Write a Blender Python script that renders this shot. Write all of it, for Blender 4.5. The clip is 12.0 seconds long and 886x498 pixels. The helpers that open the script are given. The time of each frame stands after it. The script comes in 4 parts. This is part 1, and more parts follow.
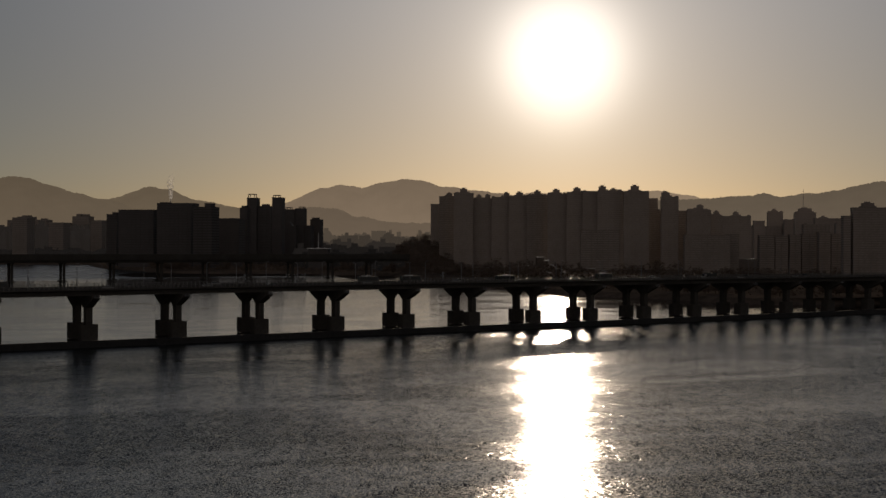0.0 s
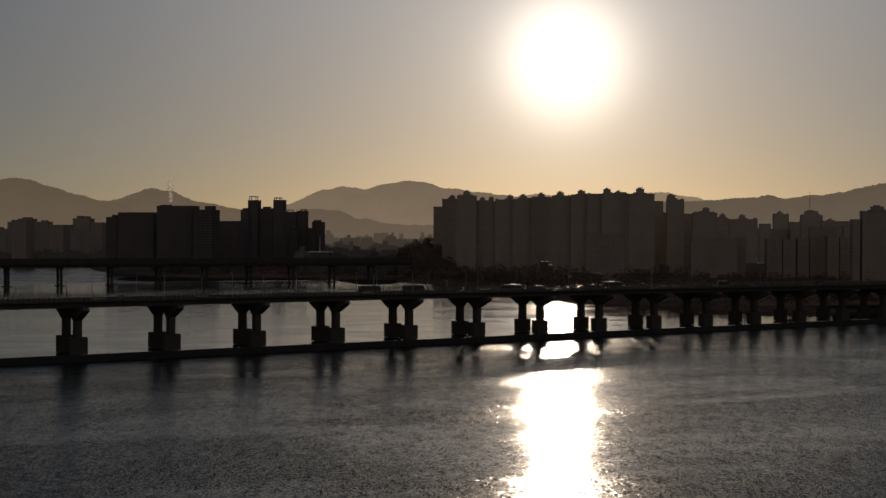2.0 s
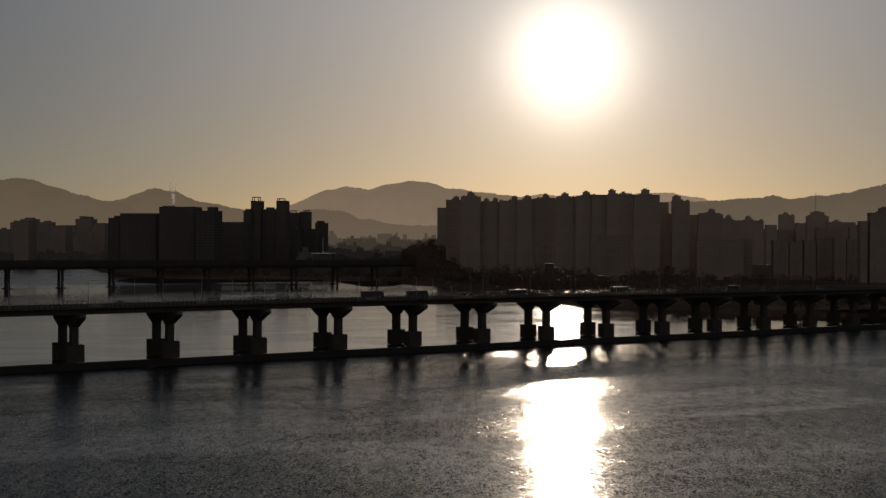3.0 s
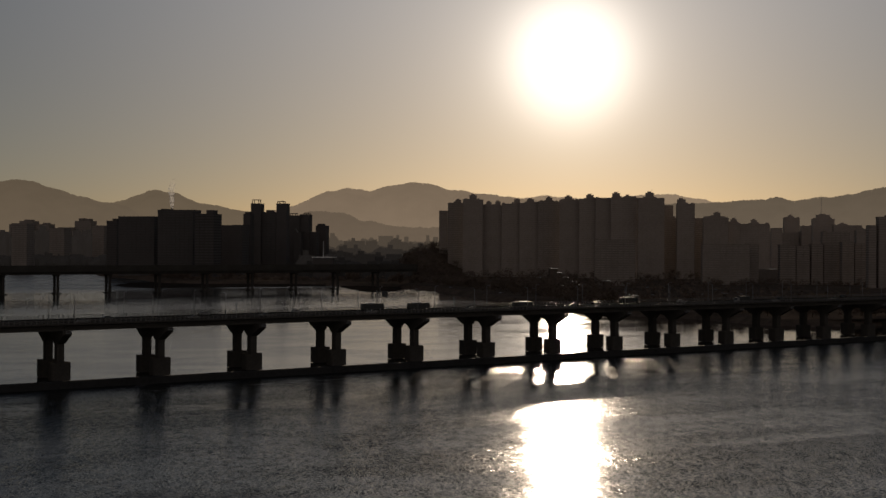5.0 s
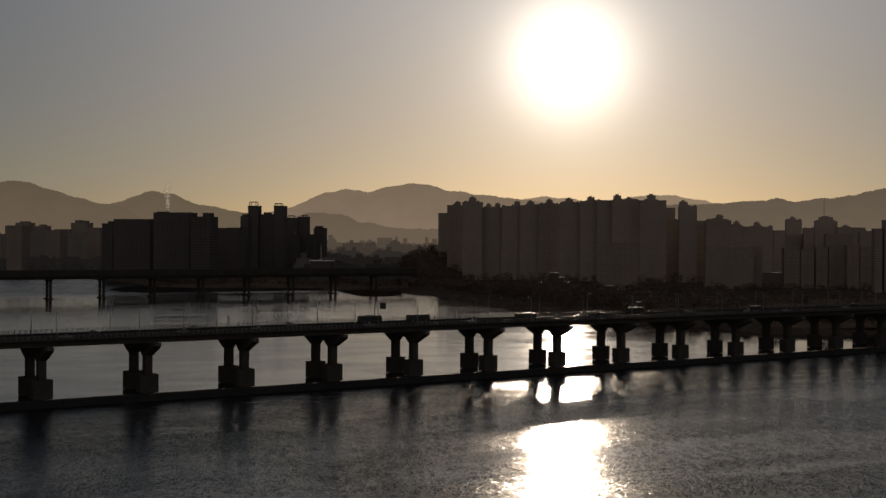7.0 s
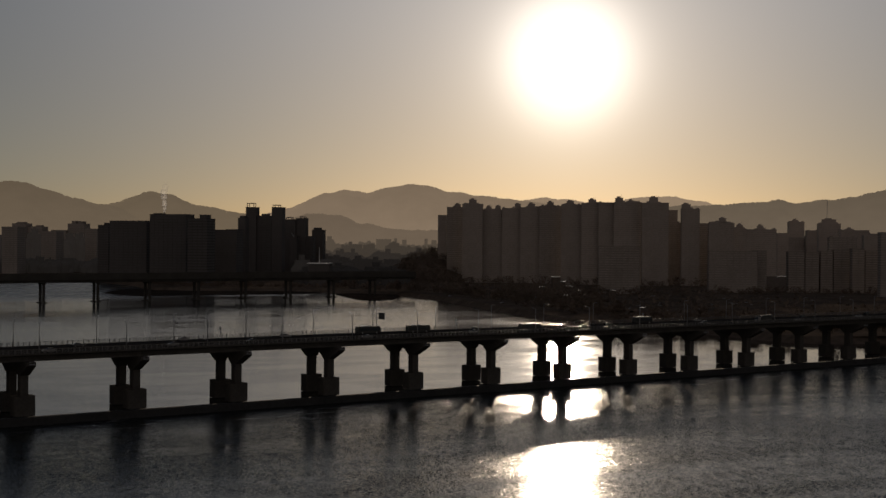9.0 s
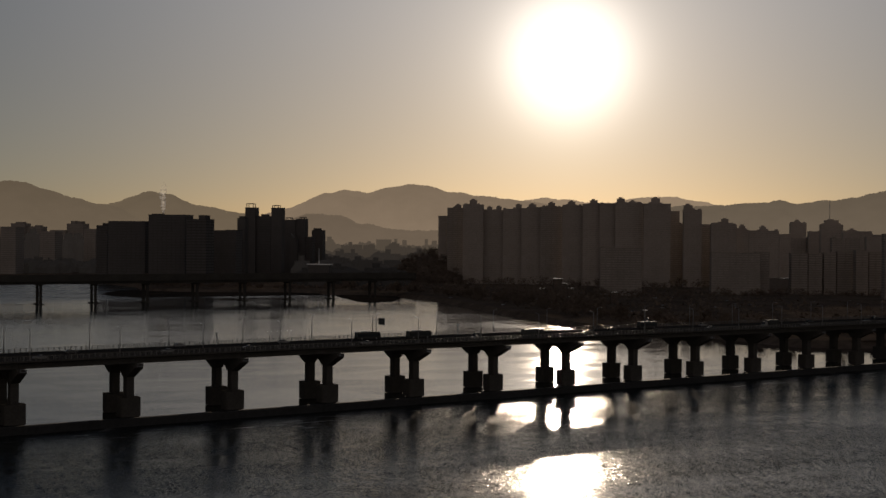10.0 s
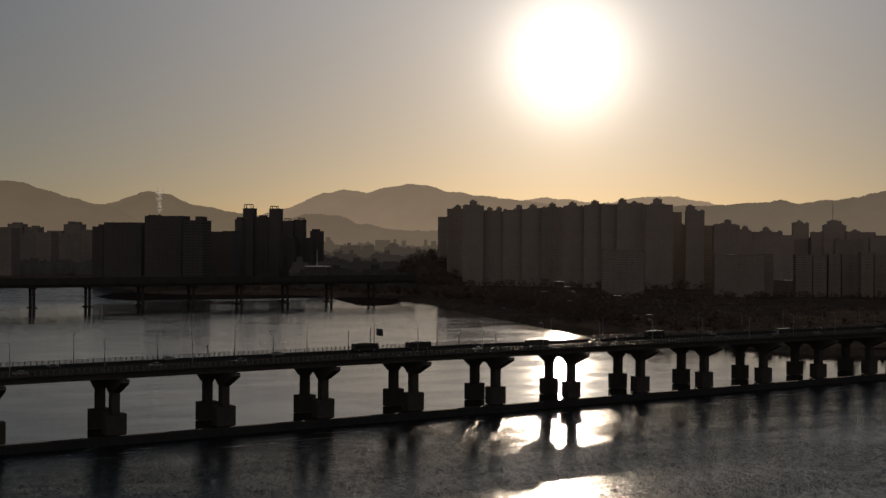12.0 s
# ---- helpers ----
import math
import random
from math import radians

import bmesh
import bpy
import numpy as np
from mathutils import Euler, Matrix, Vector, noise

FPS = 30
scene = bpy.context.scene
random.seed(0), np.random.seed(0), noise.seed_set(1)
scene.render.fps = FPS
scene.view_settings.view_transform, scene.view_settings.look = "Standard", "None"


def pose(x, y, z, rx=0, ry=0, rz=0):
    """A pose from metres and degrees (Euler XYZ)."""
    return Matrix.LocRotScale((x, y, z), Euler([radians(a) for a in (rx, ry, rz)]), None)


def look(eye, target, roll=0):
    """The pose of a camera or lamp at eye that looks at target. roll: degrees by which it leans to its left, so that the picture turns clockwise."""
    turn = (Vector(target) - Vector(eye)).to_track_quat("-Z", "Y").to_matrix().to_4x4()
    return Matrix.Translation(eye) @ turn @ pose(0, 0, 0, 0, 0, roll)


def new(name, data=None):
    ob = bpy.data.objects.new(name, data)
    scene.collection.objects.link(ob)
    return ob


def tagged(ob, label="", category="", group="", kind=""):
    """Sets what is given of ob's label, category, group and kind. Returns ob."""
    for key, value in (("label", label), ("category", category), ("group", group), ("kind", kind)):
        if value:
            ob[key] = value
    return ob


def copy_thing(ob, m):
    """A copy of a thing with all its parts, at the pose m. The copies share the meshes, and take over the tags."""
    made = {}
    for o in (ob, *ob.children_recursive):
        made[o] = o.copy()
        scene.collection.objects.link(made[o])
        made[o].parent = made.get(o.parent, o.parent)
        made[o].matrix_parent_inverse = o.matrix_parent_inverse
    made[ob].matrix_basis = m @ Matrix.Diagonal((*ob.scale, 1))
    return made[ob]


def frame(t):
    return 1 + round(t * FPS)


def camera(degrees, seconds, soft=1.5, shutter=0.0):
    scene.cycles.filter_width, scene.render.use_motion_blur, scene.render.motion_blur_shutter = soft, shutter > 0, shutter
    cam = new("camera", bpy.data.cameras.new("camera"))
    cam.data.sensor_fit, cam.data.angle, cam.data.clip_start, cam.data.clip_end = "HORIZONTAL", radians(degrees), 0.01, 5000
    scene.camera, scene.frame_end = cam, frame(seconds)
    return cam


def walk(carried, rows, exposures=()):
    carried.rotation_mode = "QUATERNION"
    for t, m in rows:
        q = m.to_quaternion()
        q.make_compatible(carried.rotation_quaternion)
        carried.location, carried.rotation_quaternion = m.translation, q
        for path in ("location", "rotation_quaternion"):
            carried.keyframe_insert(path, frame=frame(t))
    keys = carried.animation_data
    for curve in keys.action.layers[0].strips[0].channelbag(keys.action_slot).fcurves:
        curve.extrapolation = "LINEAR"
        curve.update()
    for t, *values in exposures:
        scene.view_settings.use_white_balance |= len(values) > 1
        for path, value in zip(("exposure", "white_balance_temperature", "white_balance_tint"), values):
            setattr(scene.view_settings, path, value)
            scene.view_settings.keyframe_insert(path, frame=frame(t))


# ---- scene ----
# ---------------------------------------------------------------- camera
cam = camera(39.2, 12.0)
ROWS = [
    (0.0, -215.15, -520.21, 43.01, -34.102, -0.182, -0.246),
    (0.5, -212.83, -516.08, 43.87, -34.110, -0.162, -0.276),
    (1.0, -209.59, -511.38, 44.78, -34.101, -0.156, -0.270),
    (1.5, -206.88, -507.05, 45.73, -34.078, -0.151, -0.251),
    (2.0, -203.78, -502.06, 46.71, -33.989, -0.144, -0.270),
    (2.5, -200.50, -496.89, 47.96, -33.900, -0.167, -0.286),
    (3.0, -197.69, -492.20, 49.06, -33.825, -0.156, -0.298),
    (5.0, -185.62, -473.34, 53.74, -33.751, -0.134, -0.309),
    (5.5, -182.53, -468.13, 54.84, -33.762, -0.126, -0.294),
    (6.0, -179.77, -463.70, 55.94, -33.797, -0.113, -0.261),
    (6.5, -177.13, -459.40, 57.04, -33.808, -0.121, -0.291),
    (7.0, -174.00, -454.55, 57.96, -33.810, -0.127, -0.292),
    (9.0, -163.03, -436.58, 61.31, -33.850, -0.118, -0.384),
    (9.5, -160.02, -431.54, 62.08, -33.835, -0.113, -0.461),
    (10.0, -157.24, -426.98, 63.01, -33.845, -0.128, -0.440),
    (10.5, -154.33, -422.79, 63.81, -33.836, -0.144, -0.432),
    (11.0, -151.60, -418.27, 64.75, -33.839, -0.166, -0.407),
    (11.5, -148.81, -413.83, 65.44, -33.857, -0.145, -0.430),
    (12.0, -146.41, -409.92, 66.51, -33.878, -0.171, -0.415),
]
walk(cam, [(t, pose(x, y, z, 90 + pitch, roll, yaw)) for t, x, y, z, yaw, pitch, roll in ROWS], [(0.0, -0.11, 6350, 15), (6.0, -0.02, 6350, 15), (12.0, 0.06, 6350, 15)])

# ---------------------------------------------------------------- sky and sun
SUN_AZ, SUN_EL = radians(39.53), radians(8.54)
SUN_DIR = Vector((math.sin(SUN_AZ) * math.cos(SUN_EL), math.cos(SUN_AZ) * math.cos(SUN_EL), math.sin(SUN_EL)))

BACK_SKY = (0.130, 0.098, 0.074)
HIGH_BLUE = (0.013, 0.019, 0.026)
HAZE_ALL = (0.033, 0.034, 0.034)
HAZE_LOW, HAZE_HIGH, HAZE_WIDTH = (0.150, 0.095, 0.046, 1), (0.222, 0.219, 0.212, 1), 23.0

world = bpy.data.worlds.new("sky")
scene.world = world
world.use_nodes = True
wn, wl = world.node_tree.nodes, world.node_tree.links
wn.clear()
w_out = wn.new("ShaderNodeOutputWorld")
w_bg = wn.new("ShaderNodeBackground")
w_bg.inputs["Strength"].default_value = 1.0
w_sky = wn.new("ShaderNodeTexSky")
w_sky.sky_type = "NISHITA"
w_sky.sun_disc = False
w_sky.sun_elevation, w_sky.sun_rotation = SUN_EL, SUN_AZ
w_sky.altitude, w_sky.air_density, w_sky.dust_density, w_sky.ozone_density = 0, 0.8, 0.32, 0.5
w_dim = wn.new("ShaderNodeVectorMath")
w_dim.operation = "SCALE"
w_dim.inputs["Scale"].default_value = 0.0125
wl.new(w_sky.outputs["Color"], w_dim.inputs[0])
# aureole of the hazy low sun
w_co = wn.new("ShaderNodeTexCoord")
w_dot = wn.new("ShaderNodeVectorMath")
w_dot.operation = "DOT_PRODUCT"
w_nrm = wn.new("ShaderNodeVectorMath")
w_nrm.operation = "NORMALIZE"
wl.new(w_co.outputs["Generated"], w_nrm.inputs[0])
wl.new(w_nrm.outputs[0], w_dot.inputs[0])
w_dot.inputs[1].default_value = SUN_DIR
w_ang = wn.new("ShaderNodeMath")
w_ang.operation = "ARCCOSINE"
w_ang.use_clamp = False
wl.new(w_dot.outputs["Value"], w_ang.inputs[0])


def aureole(width, power, strength, tint, before):
    """Adds strength * exp(-(angle / width) ** power) to the sky; width in degrees."""
    d = wn.new("ShaderNodeMath"); d.operation = "DIVIDE"
    wl.new(w_ang.outputs[0], d.inputs[0]); d.inputs[1].default_value = radians(width)
    p = wn.new("ShaderNodeMath"); p.operation = "POWER"
    wl.new(d.outputs[0], p.inputs[0]); p.inputs[1].default_value = power
    n = wn.new("ShaderNodeMath"); n.operation = "MULTIPLY"
    wl.new(p.outputs[0], n.inputs[0]); n.inputs[1].default_value = -1.0
    e = wn.new("ShaderNodeMath"); e.operation = "EXPONENT"
    wl.new(n.outputs[0], e.inputs[0])
    c = wn.new("ShaderNodeVectorMath"); c.operation = "SCALE"
    c.inputs[0].default_value = [strength * k for k in tint]
    wl.new(e.outputs[0], c.inputs["Scale"])
    a = wn.new("ShaderNodeVectorMath"); a.operation = "ADD"
    wl.new(before, a.inputs[0]); wl.new(c.outputs[0], a.inputs[1])
    return a.outputs[0]


# broad veil of morning haze round the sun, warmer towards the horizon
w_sep = wn.new("ShaderNodeSeparateXYZ")
wl.new(w_nrm.outputs[0], w_sep.inputs[0])
w_veil = wn.new("ShaderNodeMapRange")
w_veil.inputs["From Min"].default_value, w_veil.inputs["From Max"].default_value = 0.0, 0.22
wl.new(w_sep.outputs["Z"], w_veil.inputs["Value"])
w_mix = wn.new("ShaderNodeMix")
w_mix.data_type = "RGBA"
w_mix.inputs[6].default_value, w_mix.inputs[7].default_value = HAZE_LOW, HAZE_HIGH
wl.new(w_veil.outputs[0], w_mix.inputs[0])
w_add = wn.new("ShaderNodeVectorMath")
w_add.operation = "ADD"
wl.new(w_dim.outputs[0], w_add.inputs[0])
w_rel = wn.new("ShaderNodeMath"); w_rel.operation = "DIVIDE"
wl.new(w_ang.outputs[0], w_rel.inputs[0]); w_rel.inputs[1].default_value = radians(HAZE_WIDTH)
w_sqr = wn.new("ShaderNodeMath"); w_sqr.operation = "MULTIPLY"
wl.new(w_rel.outputs[0], w_sqr.inputs[0]); wl.new(w_rel.outputs[0], w_sqr.inputs[1])
w_neg = wn.new("ShaderNodeMath"); w_neg.operation = "MULTIPLY"; w_neg.inputs[1].default_value = -1.0
wl.new(w_sqr.outputs[0], w_neg.inputs[0])
w_exp = wn.new("ShaderNodeMath"); w_exp.operation = "EXPONENT"
wl.new(w_neg.outputs[0], w_exp.inputs[0])
w_hz = wn.new("ShaderNodeVectorMath"); w_hz.operation = "SCALE"
# the haze thins out with height
w_thin = wn.new("ShaderNodeMapRange"); w_thin.interpolation_type = "SMOOTHSTEP"
w_thin.inputs["From Min"].default_value, w_thin.inputs["From Max"].default_value = 0.17, 0.45
w_thin.inputs["To Min"].default_value, w_thin.inputs["To Max"].default_value = 1.0, 0.25
wl.new(w_sep.outputs["Z"], w_thin.inputs["Value"])
w_amt = wn.new("ShaderNodeMath"); w_amt.operation = "MULTIPLY"
wl.new(w_exp.outputs[0], w_amt.inputs[0]); wl.new(w_thin.outputs[0], w_amt.inputs[1])
wl.new(w_mix.outputs[2], w_hz.inputs[0]); wl.new(w_amt.outputs[0], w_hz.inputs["Scale"])
w_all = wn.new("ShaderNodeVectorMath"); w_all.operation = "ADD"
w_all.inputs[1].default_value = HAZE_ALL
wl.new(w_hz.outputs[0], w_all.inputs[0])
w_high = wn.new("ShaderNodeMapRange"); w_high.interpolation_type = "SMOOTHSTEP"
w_high.inputs["From Min"].default_value, w_high.inputs["From Max"].default_value = 0.19, 0.40
w_high.inputs["To Min"].default_value, w_high.inputs["To Max"].default_value = 1.0, 0.04
wl.new(w_sep.outputs["Z"], w_high.inputs["Value"])
w_top = wn.new("ShaderNodeVectorMath"); w_top.operation = "SCALE"
wl.new(w_all.outputs[0], w_top.inputs[0]); wl.new(w_high.outputs[0], w_top.inputs["Scale"])
wl.new(w_top.outputs[0], w_add.inputs[1])
# the pale band opposite the low sun
w_back = wn.new("ShaderNodeMapRange"); w_back.interpolation_type = "SMOOTHSTEP"
w_back.inputs["From Min"].default_value, w_back.inputs["From Max"].default_value = 0.2, -0.6
wl.new(w_dot.outputs["Value"], w_back.inputs["Value"])
w_pale = wn.new("ShaderNodeVectorMath"); w_pale.operation = "SCALE"
w_pale.inputs[0].default_value = BACK_SKY
wl.new(w_back.outputs[0], w_pale.inputs["Scale"])
# deep blue overhead
w_up = wn.new("ShaderNodeMapRange"); w_up.interpolation_type = "SMOOTHSTEP"
w_up.inputs["From Min"].default_value, w_up.inputs["From Max"].default_value = 0.2, 0.6
wl.new(w_sep.outputs["Z"], w_up.inputs["Value"])
w_blue = wn.new("ShaderNodeVectorMath"); w_blue.operation = "SCALE"
w_blue.inputs[0].default_value = HIGH_BLUE
wl.new(w_up.outputs[0], w_blue.inputs["Scale"])
w_deep = wn.new("ShaderNodeVectorMath"); w_deep.operation = "ADD"
wl.new(w_add.outputs[0], w_deep.inputs[0]); wl.new(w_blue.outputs[0], w_deep.inputs[1])
w_both = wn.new("ShaderNodeVectorMath"); w_both.operation = "ADD"
wl.new(w_deep.outputs[0], w_both.inputs[0]); wl.new(w_pale.outputs[0], w_both.inputs[1])
glow = aureole(2.85, 3.0, 0.52, (1.0, 0.92, 0.78), w_both.outputs[0])
glow = aureole(3.3, 1.6, 0.45, (1.0, 0.90, 0.72), glow)
glow = aureole(4.2, 1.0, 0.35, (1.0, 0.88, 0.70), glow)
wl.new(glow, w_bg.inputs["Color"])
wl.new(w_bg.outputs[0], w_out.inputs["Surface"])

sun_data = bpy.data.lights.new("sun", "SUN")
sun_data.energy, sun_data.angle, sun_data.color = 1.35, radians(0.6), (1.0, 0.80, 0.56)
sun = new("sun", sun_data)
sun.matrix_world = look(SUN_DIR * 500, (0, 0, 0))


# ---------------------------------------------------------------- materials
def material(name, colour, rough=0.7, metal=0.0, grain=1.0, stain=0.15, bump=0.0, bump_dist=0.02, glow=None, random_tint=0.0, ior=1.45, spec=0.5):
    """A Principled surface with two scales of variation: grain metres and ten times that."""
    m = bpy.data.materials.new(name)
    m.use_nodes = True
    n, l = m.node_tree.nodes, m.node_tree.links
    b = n["Principled BSDF"]
    co = n.new("ShaderNodeTexCoord")
    small = n.new("ShaderNodeTexNoise"); small.inputs["Scale"].default_value = 1.0 / grain; small.inputs["Detail"].default_value = 4
    large = n.new("ShaderNodeTexNoise"); large.inputs["Scale"].default_value = 0.1 / grain; large.inputs["Detail"].default_value = 3
    l.new(co.outputs["Object"], small.inputs["Vector"]); l.new(co.outputs["Object"], large.inputs["Vector"])
    mul = n.new("ShaderNodeMath"); mul.operation = "ADD"
    l.new(small.outputs["Fac"], mul.inputs[0]); l.new(large.outputs["Fac"], mul.inputs[1])
    rng = n.new("ShaderNodeMapRange")
    rng.inputs["From Min"].default_value, rng.inputs["From Max"].default_value = 0.6, 1.4
    rng.inputs["To Min"].default_value, rng.inputs["To Max"].default_value = 1 - stain, 1 + stain
    l.new(mul.outputs[0], rng.inputs["Value"])
    fac = rng.outputs[0]
    if random_tint:
        info = n.new("ShaderNodeObjectInfo")
        rr = n.new("ShaderNodeMapRange")
        rr.inputs["To Min"].default_value, rr.inputs["To Max"].default_value = 1 - random_tint, 1 + random_tint
        l.new(info.outputs["Random"], rr.inputs["Value"])
        mm = n.new("ShaderNodeMath"); mm.operation = "MULTIPLY"
        l.new(fac, mm.inputs[0]); l.new(rr.outputs[0], mm.inputs[1])
        fac = mm.outputs[0]
    sc = n.new("ShaderNodeVectorMath"); sc.operation = "SCALE"
    sc.inputs[0].default_value = colour
    l.new(fac, sc.inputs["Scale"])
    l.new(sc.outputs[0], b.inputs["Base Color"])
    b.inputs["Roughness"].default_value, b.inputs["Metallic"].default_value = rough, metal
    b.inputs["IOR"].default_value, b.inputs["Specular IOR Level"].default_value = ior, spec
    if bump:
        bp = n.new("ShaderNodeBump")
        bp.inputs["Strength"].default_value, bp.inputs["Distance"].default_value = bump, bump_dist
        l.new(small.outputs["Fac"], bp.inputs["Height"]); l.new(bp.outputs[0], b.inputs["Normal"])
    if glow:
        b.inputs["Emission Color"].default_value, b.inputs["Emission Strength"].default_value = (*glow, 1), 1.0
    return m


def water_material(name, layers, rough, patch, calm=0.5, near=None, foam=0.0, gusts=0.0, lean=(0.0, 0.0), shelter=None):
    """River water. layers: (metres along the crests, metres across them, slope); rough: (slack, ruffled) gloss of the
    wavelets too small to see; patch: metres of the slack and ruffled patches; calm: share of the slope left in slack
    water;
    gusts: how unevenly the wavelets steepen; lean: tilt added to all wavelets, sideways and towards the camera, to
    shift and raise the reflections; shelter: (x where the lee of the south bank begins, x where it is full, share of
    ruffle left); near: (y where rough water begins, y where it is full, gain of slope, added roughness)."""
    m = bpy.data.materials.new(name)
    m.use_nodes = True
    n, l = m.node_tree.nodes, m.node_tree.links
    b = n["Principled BSDF"]
    b.inputs["IOR"].default_value = 1.333

    def calc(op, p, q, r=None):
        c = n.new("ShaderNodeMath"); c.operation = op
        for k, v in enumerate((p, q, r)):
            if v is None:
                continue
            if isinstance(v, (int, float)):
                c.inputs[k].default_value = v
            else:
                l.new(v, c.inputs[k])
        return c.outputs[0]

    def ranged(v, f0, f1, t0, t1):
        c = n.new("ShaderNodeMapRange"); c.interpolation_type = "SMOOTHSTEP"
        for k, w in zip(("From Min", "From Max", "To Min", "To Max"), (f0, f1, t0, t1)):
            c.inputs[k].default_value = w
        l.new(v, c.inputs["Value"])
        return c.outputs[0]

    co = n.new("ShaderNodeTexCoord")

    def noise_of(sx, sy, turn, detail, distort=0.0):
        mp = n.new("ShaderNodeMapping"); mp.vector_type = "TEXTURE"
        mp.inputs["Rotation"].default_value[2] = radians(turn)
        mp.inputs["Scale"].default_value = (sx, sy, 1)
        l.new(co.outputs["Object"], mp.inputs["Vector"])
        nz = n.new("ShaderNodeTexNoise")
        nz.inputs["Scale"].default_value, nz.inputs["Detail"].default_value, nz.inputs["Distortion"].default_value = 1.0, detail, distort
        l.new(mp.outputs[0], nz.inputs["Vector"])
        return nz

    drift = noise_of(patch[0], patch[1], -14, 4, 2.0).outputs["Fac"]
    ruffle = ranged(drift, 0.40, 0.60, 0.0, 1.0)
    strength = calc("MULTIPLY_ADD", ruffle, 1.0 - calm, calm)
    if gusts:
        strength = calc("MULTIPLY", strength, ranged(noise_of(2.4, 4.0, -34, 2).outputs["Fac"], 0.38, 0.72, 1.0 - gusts, 1.0 + 2.2 * gusts))
    gloss = calc("MULTIPLY_ADD", ruffle, rough[1] - rough[0], rough[0])
    base = (0.010, 0.013, 0.014, 1)
    b.inputs["Base Color"].default_value = base
    if near:
        sep = n.new("ShaderNodeSeparateXYZ"); l.new(co.outputs["Object"], sep.inputs[0])
        y = calc("MULTIPLY_ADD", drift, 50.0, sep.outputs["Y"])
        y = calc("MULTIPLY_ADD", noise_of(9, 6, 0, 3).outputs["Fac"], 18.0, y)
        churn = ranged(y, near[0] + 34, near[1] + 34, 0.0, 1.0)
        strength = calc("MULTIPLY_ADD", churn, near[2], strength)
        gloss = calc("MULTIPLY_ADD", churn, near[3], gloss)
        if foam:
            streak = ranged(noise_of(14, 3.5, 0, 6).outputs["Fac"], 0.60, 0.72, 0.0, foam)
            fc = n.new("ShaderNodeMix"); fc.data_type = "RGBA"; fc.clamp_factor = True
            fc.inputs[6].default_value, fc.inputs[7].default_value = base, (0.28, 0.28, 0.28, 1)
            l.new(calc("MULTIPLY", streak, churn), fc.inputs[0]); l.new(fc.outputs[2], b.inputs["Base Color"])
    if shelter:
        # the shore runs north-east beyond the first bend
        sep = n.new("ShaderNodeSeparateXYZ"); l.new(co.outputs["Object"], sep.inputs[0])
        bend = calc("MAXIMUM", calc("SUBTRACT", sep.outputs["Y"], 275.0), 0.0)
        reach = calc("MULTIPLY_ADD", bend, -0.36, sep.outputs["X"])
        reach = calc("MULTIPLY_ADD", noise_of(120, 14, 0, 3).outputs["Fac"], 110.0, reach)
        reach = calc("ADD", reach, ranged(sep.outputs["Y"], 130.0, 250.0, 0.0, -65.0))
        lee = ranged(reach, shelter[0] + 55, shelter[1] + 55, 1.0, shelter[2])
        strength, gloss = calc("MULTIPLY", strength, lee), calc("MULTIPLY", gloss, lee)
    l.new(gloss, b.inputs["Roughness"])
    # slopes of the wavelets, added layer by layer to the upright normal
    slope = None
    for size_x, size_y, along, across in layers:
        sub = n.new("ShaderNodeVectorMath"); sub.operation = "SUBTRACT"; sub.inputs[1].default_value = (0.5, 0.5, 0.5)
        l.new(noise_of(size_x, size_y, -34, 1.5).outputs["Color"], sub.inputs[0])
        mu = n.new("ShaderNodeVectorMath"); mu.operation = "MULTIPLY"; mu.inputs[1].default_value = (along, across, 0)
        l.new(sub.outputs[0], mu.inputs[0])
        if slope:
            add = n.new("ShaderNodeVectorMath"); add.operation = "ADD"
            l.new(slope, add.inputs[0]); l.new(mu.outputs[0], add.inputs[1])
            slope = add.outputs[0]
        else:
            slope = mu.outputs[0]
    # not wave shape: tilts the whole surface to the camera, lifting its reflections
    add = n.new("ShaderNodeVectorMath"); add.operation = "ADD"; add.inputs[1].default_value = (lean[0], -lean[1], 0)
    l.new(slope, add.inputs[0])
    turn = n.new("ShaderNodeMapping"); turn.vector_type = "VECTOR"; turn.inputs["Rotation"].default_value[2] = radians(-34)
    l.new(add.outputs[0], turn.inputs["Vector"])
    sc = n.new("ShaderNodeVectorMath"); sc.operation = "SCALE"
    l.new(turn.outputs[0], sc.inputs[0]); l.new(strength, sc.inputs["Scale"])
    up = n.new("ShaderNodeVectorMath"); up.operation = "ADD"; up.inputs[1].default_value = (0, 0, 1)
    l.new(sc.outputs[0], up.inputs[0])
    nm = n.new("ShaderNodeVectorMath"); nm.operation = "NORMALIZE"
    l.new(up.outputs[0], nm.inputs[0]); l.new(nm.outputs[0], b.inputs["Normal"])
    return m


CONCRETE = material("concrete", (0.078, 0.073, 0.066), 0.95, grain=0.6, stain=0.25, spec=0.0)
OLD_CONCRETE = material("weathered_concrete", (0.06, 0.056, 0.05), 0.95, grain=1.2, stain=0.3, spec=0.0)
WET_CONCRETE = material("wet_concrete", (0.032, 0.032, 0.032), 0.75, spec=0.2, grain=1.5, stain=0.35, bump=0.5, bump_dist=0.1)
ASPHALT = material("asphalt", (0.028, 0.028, 0.029), 0.95, grain=0.4, stain=0.2, spec=0.0)
STEEL = material("painted_steel", (0.22, 0.23, 0.24), 0.45, metal=0.3, grain=0.5)
GALVANISED = material("galvanised_steel", (0.22, 0.22, 0.22), 0.6, metal=0.2, spec=0.2, grain=0.3)
SIGN_BACK = material("sign_back", (0.04, 0.043, 0.045), 0.6, metal=0.2, grain=0.4)
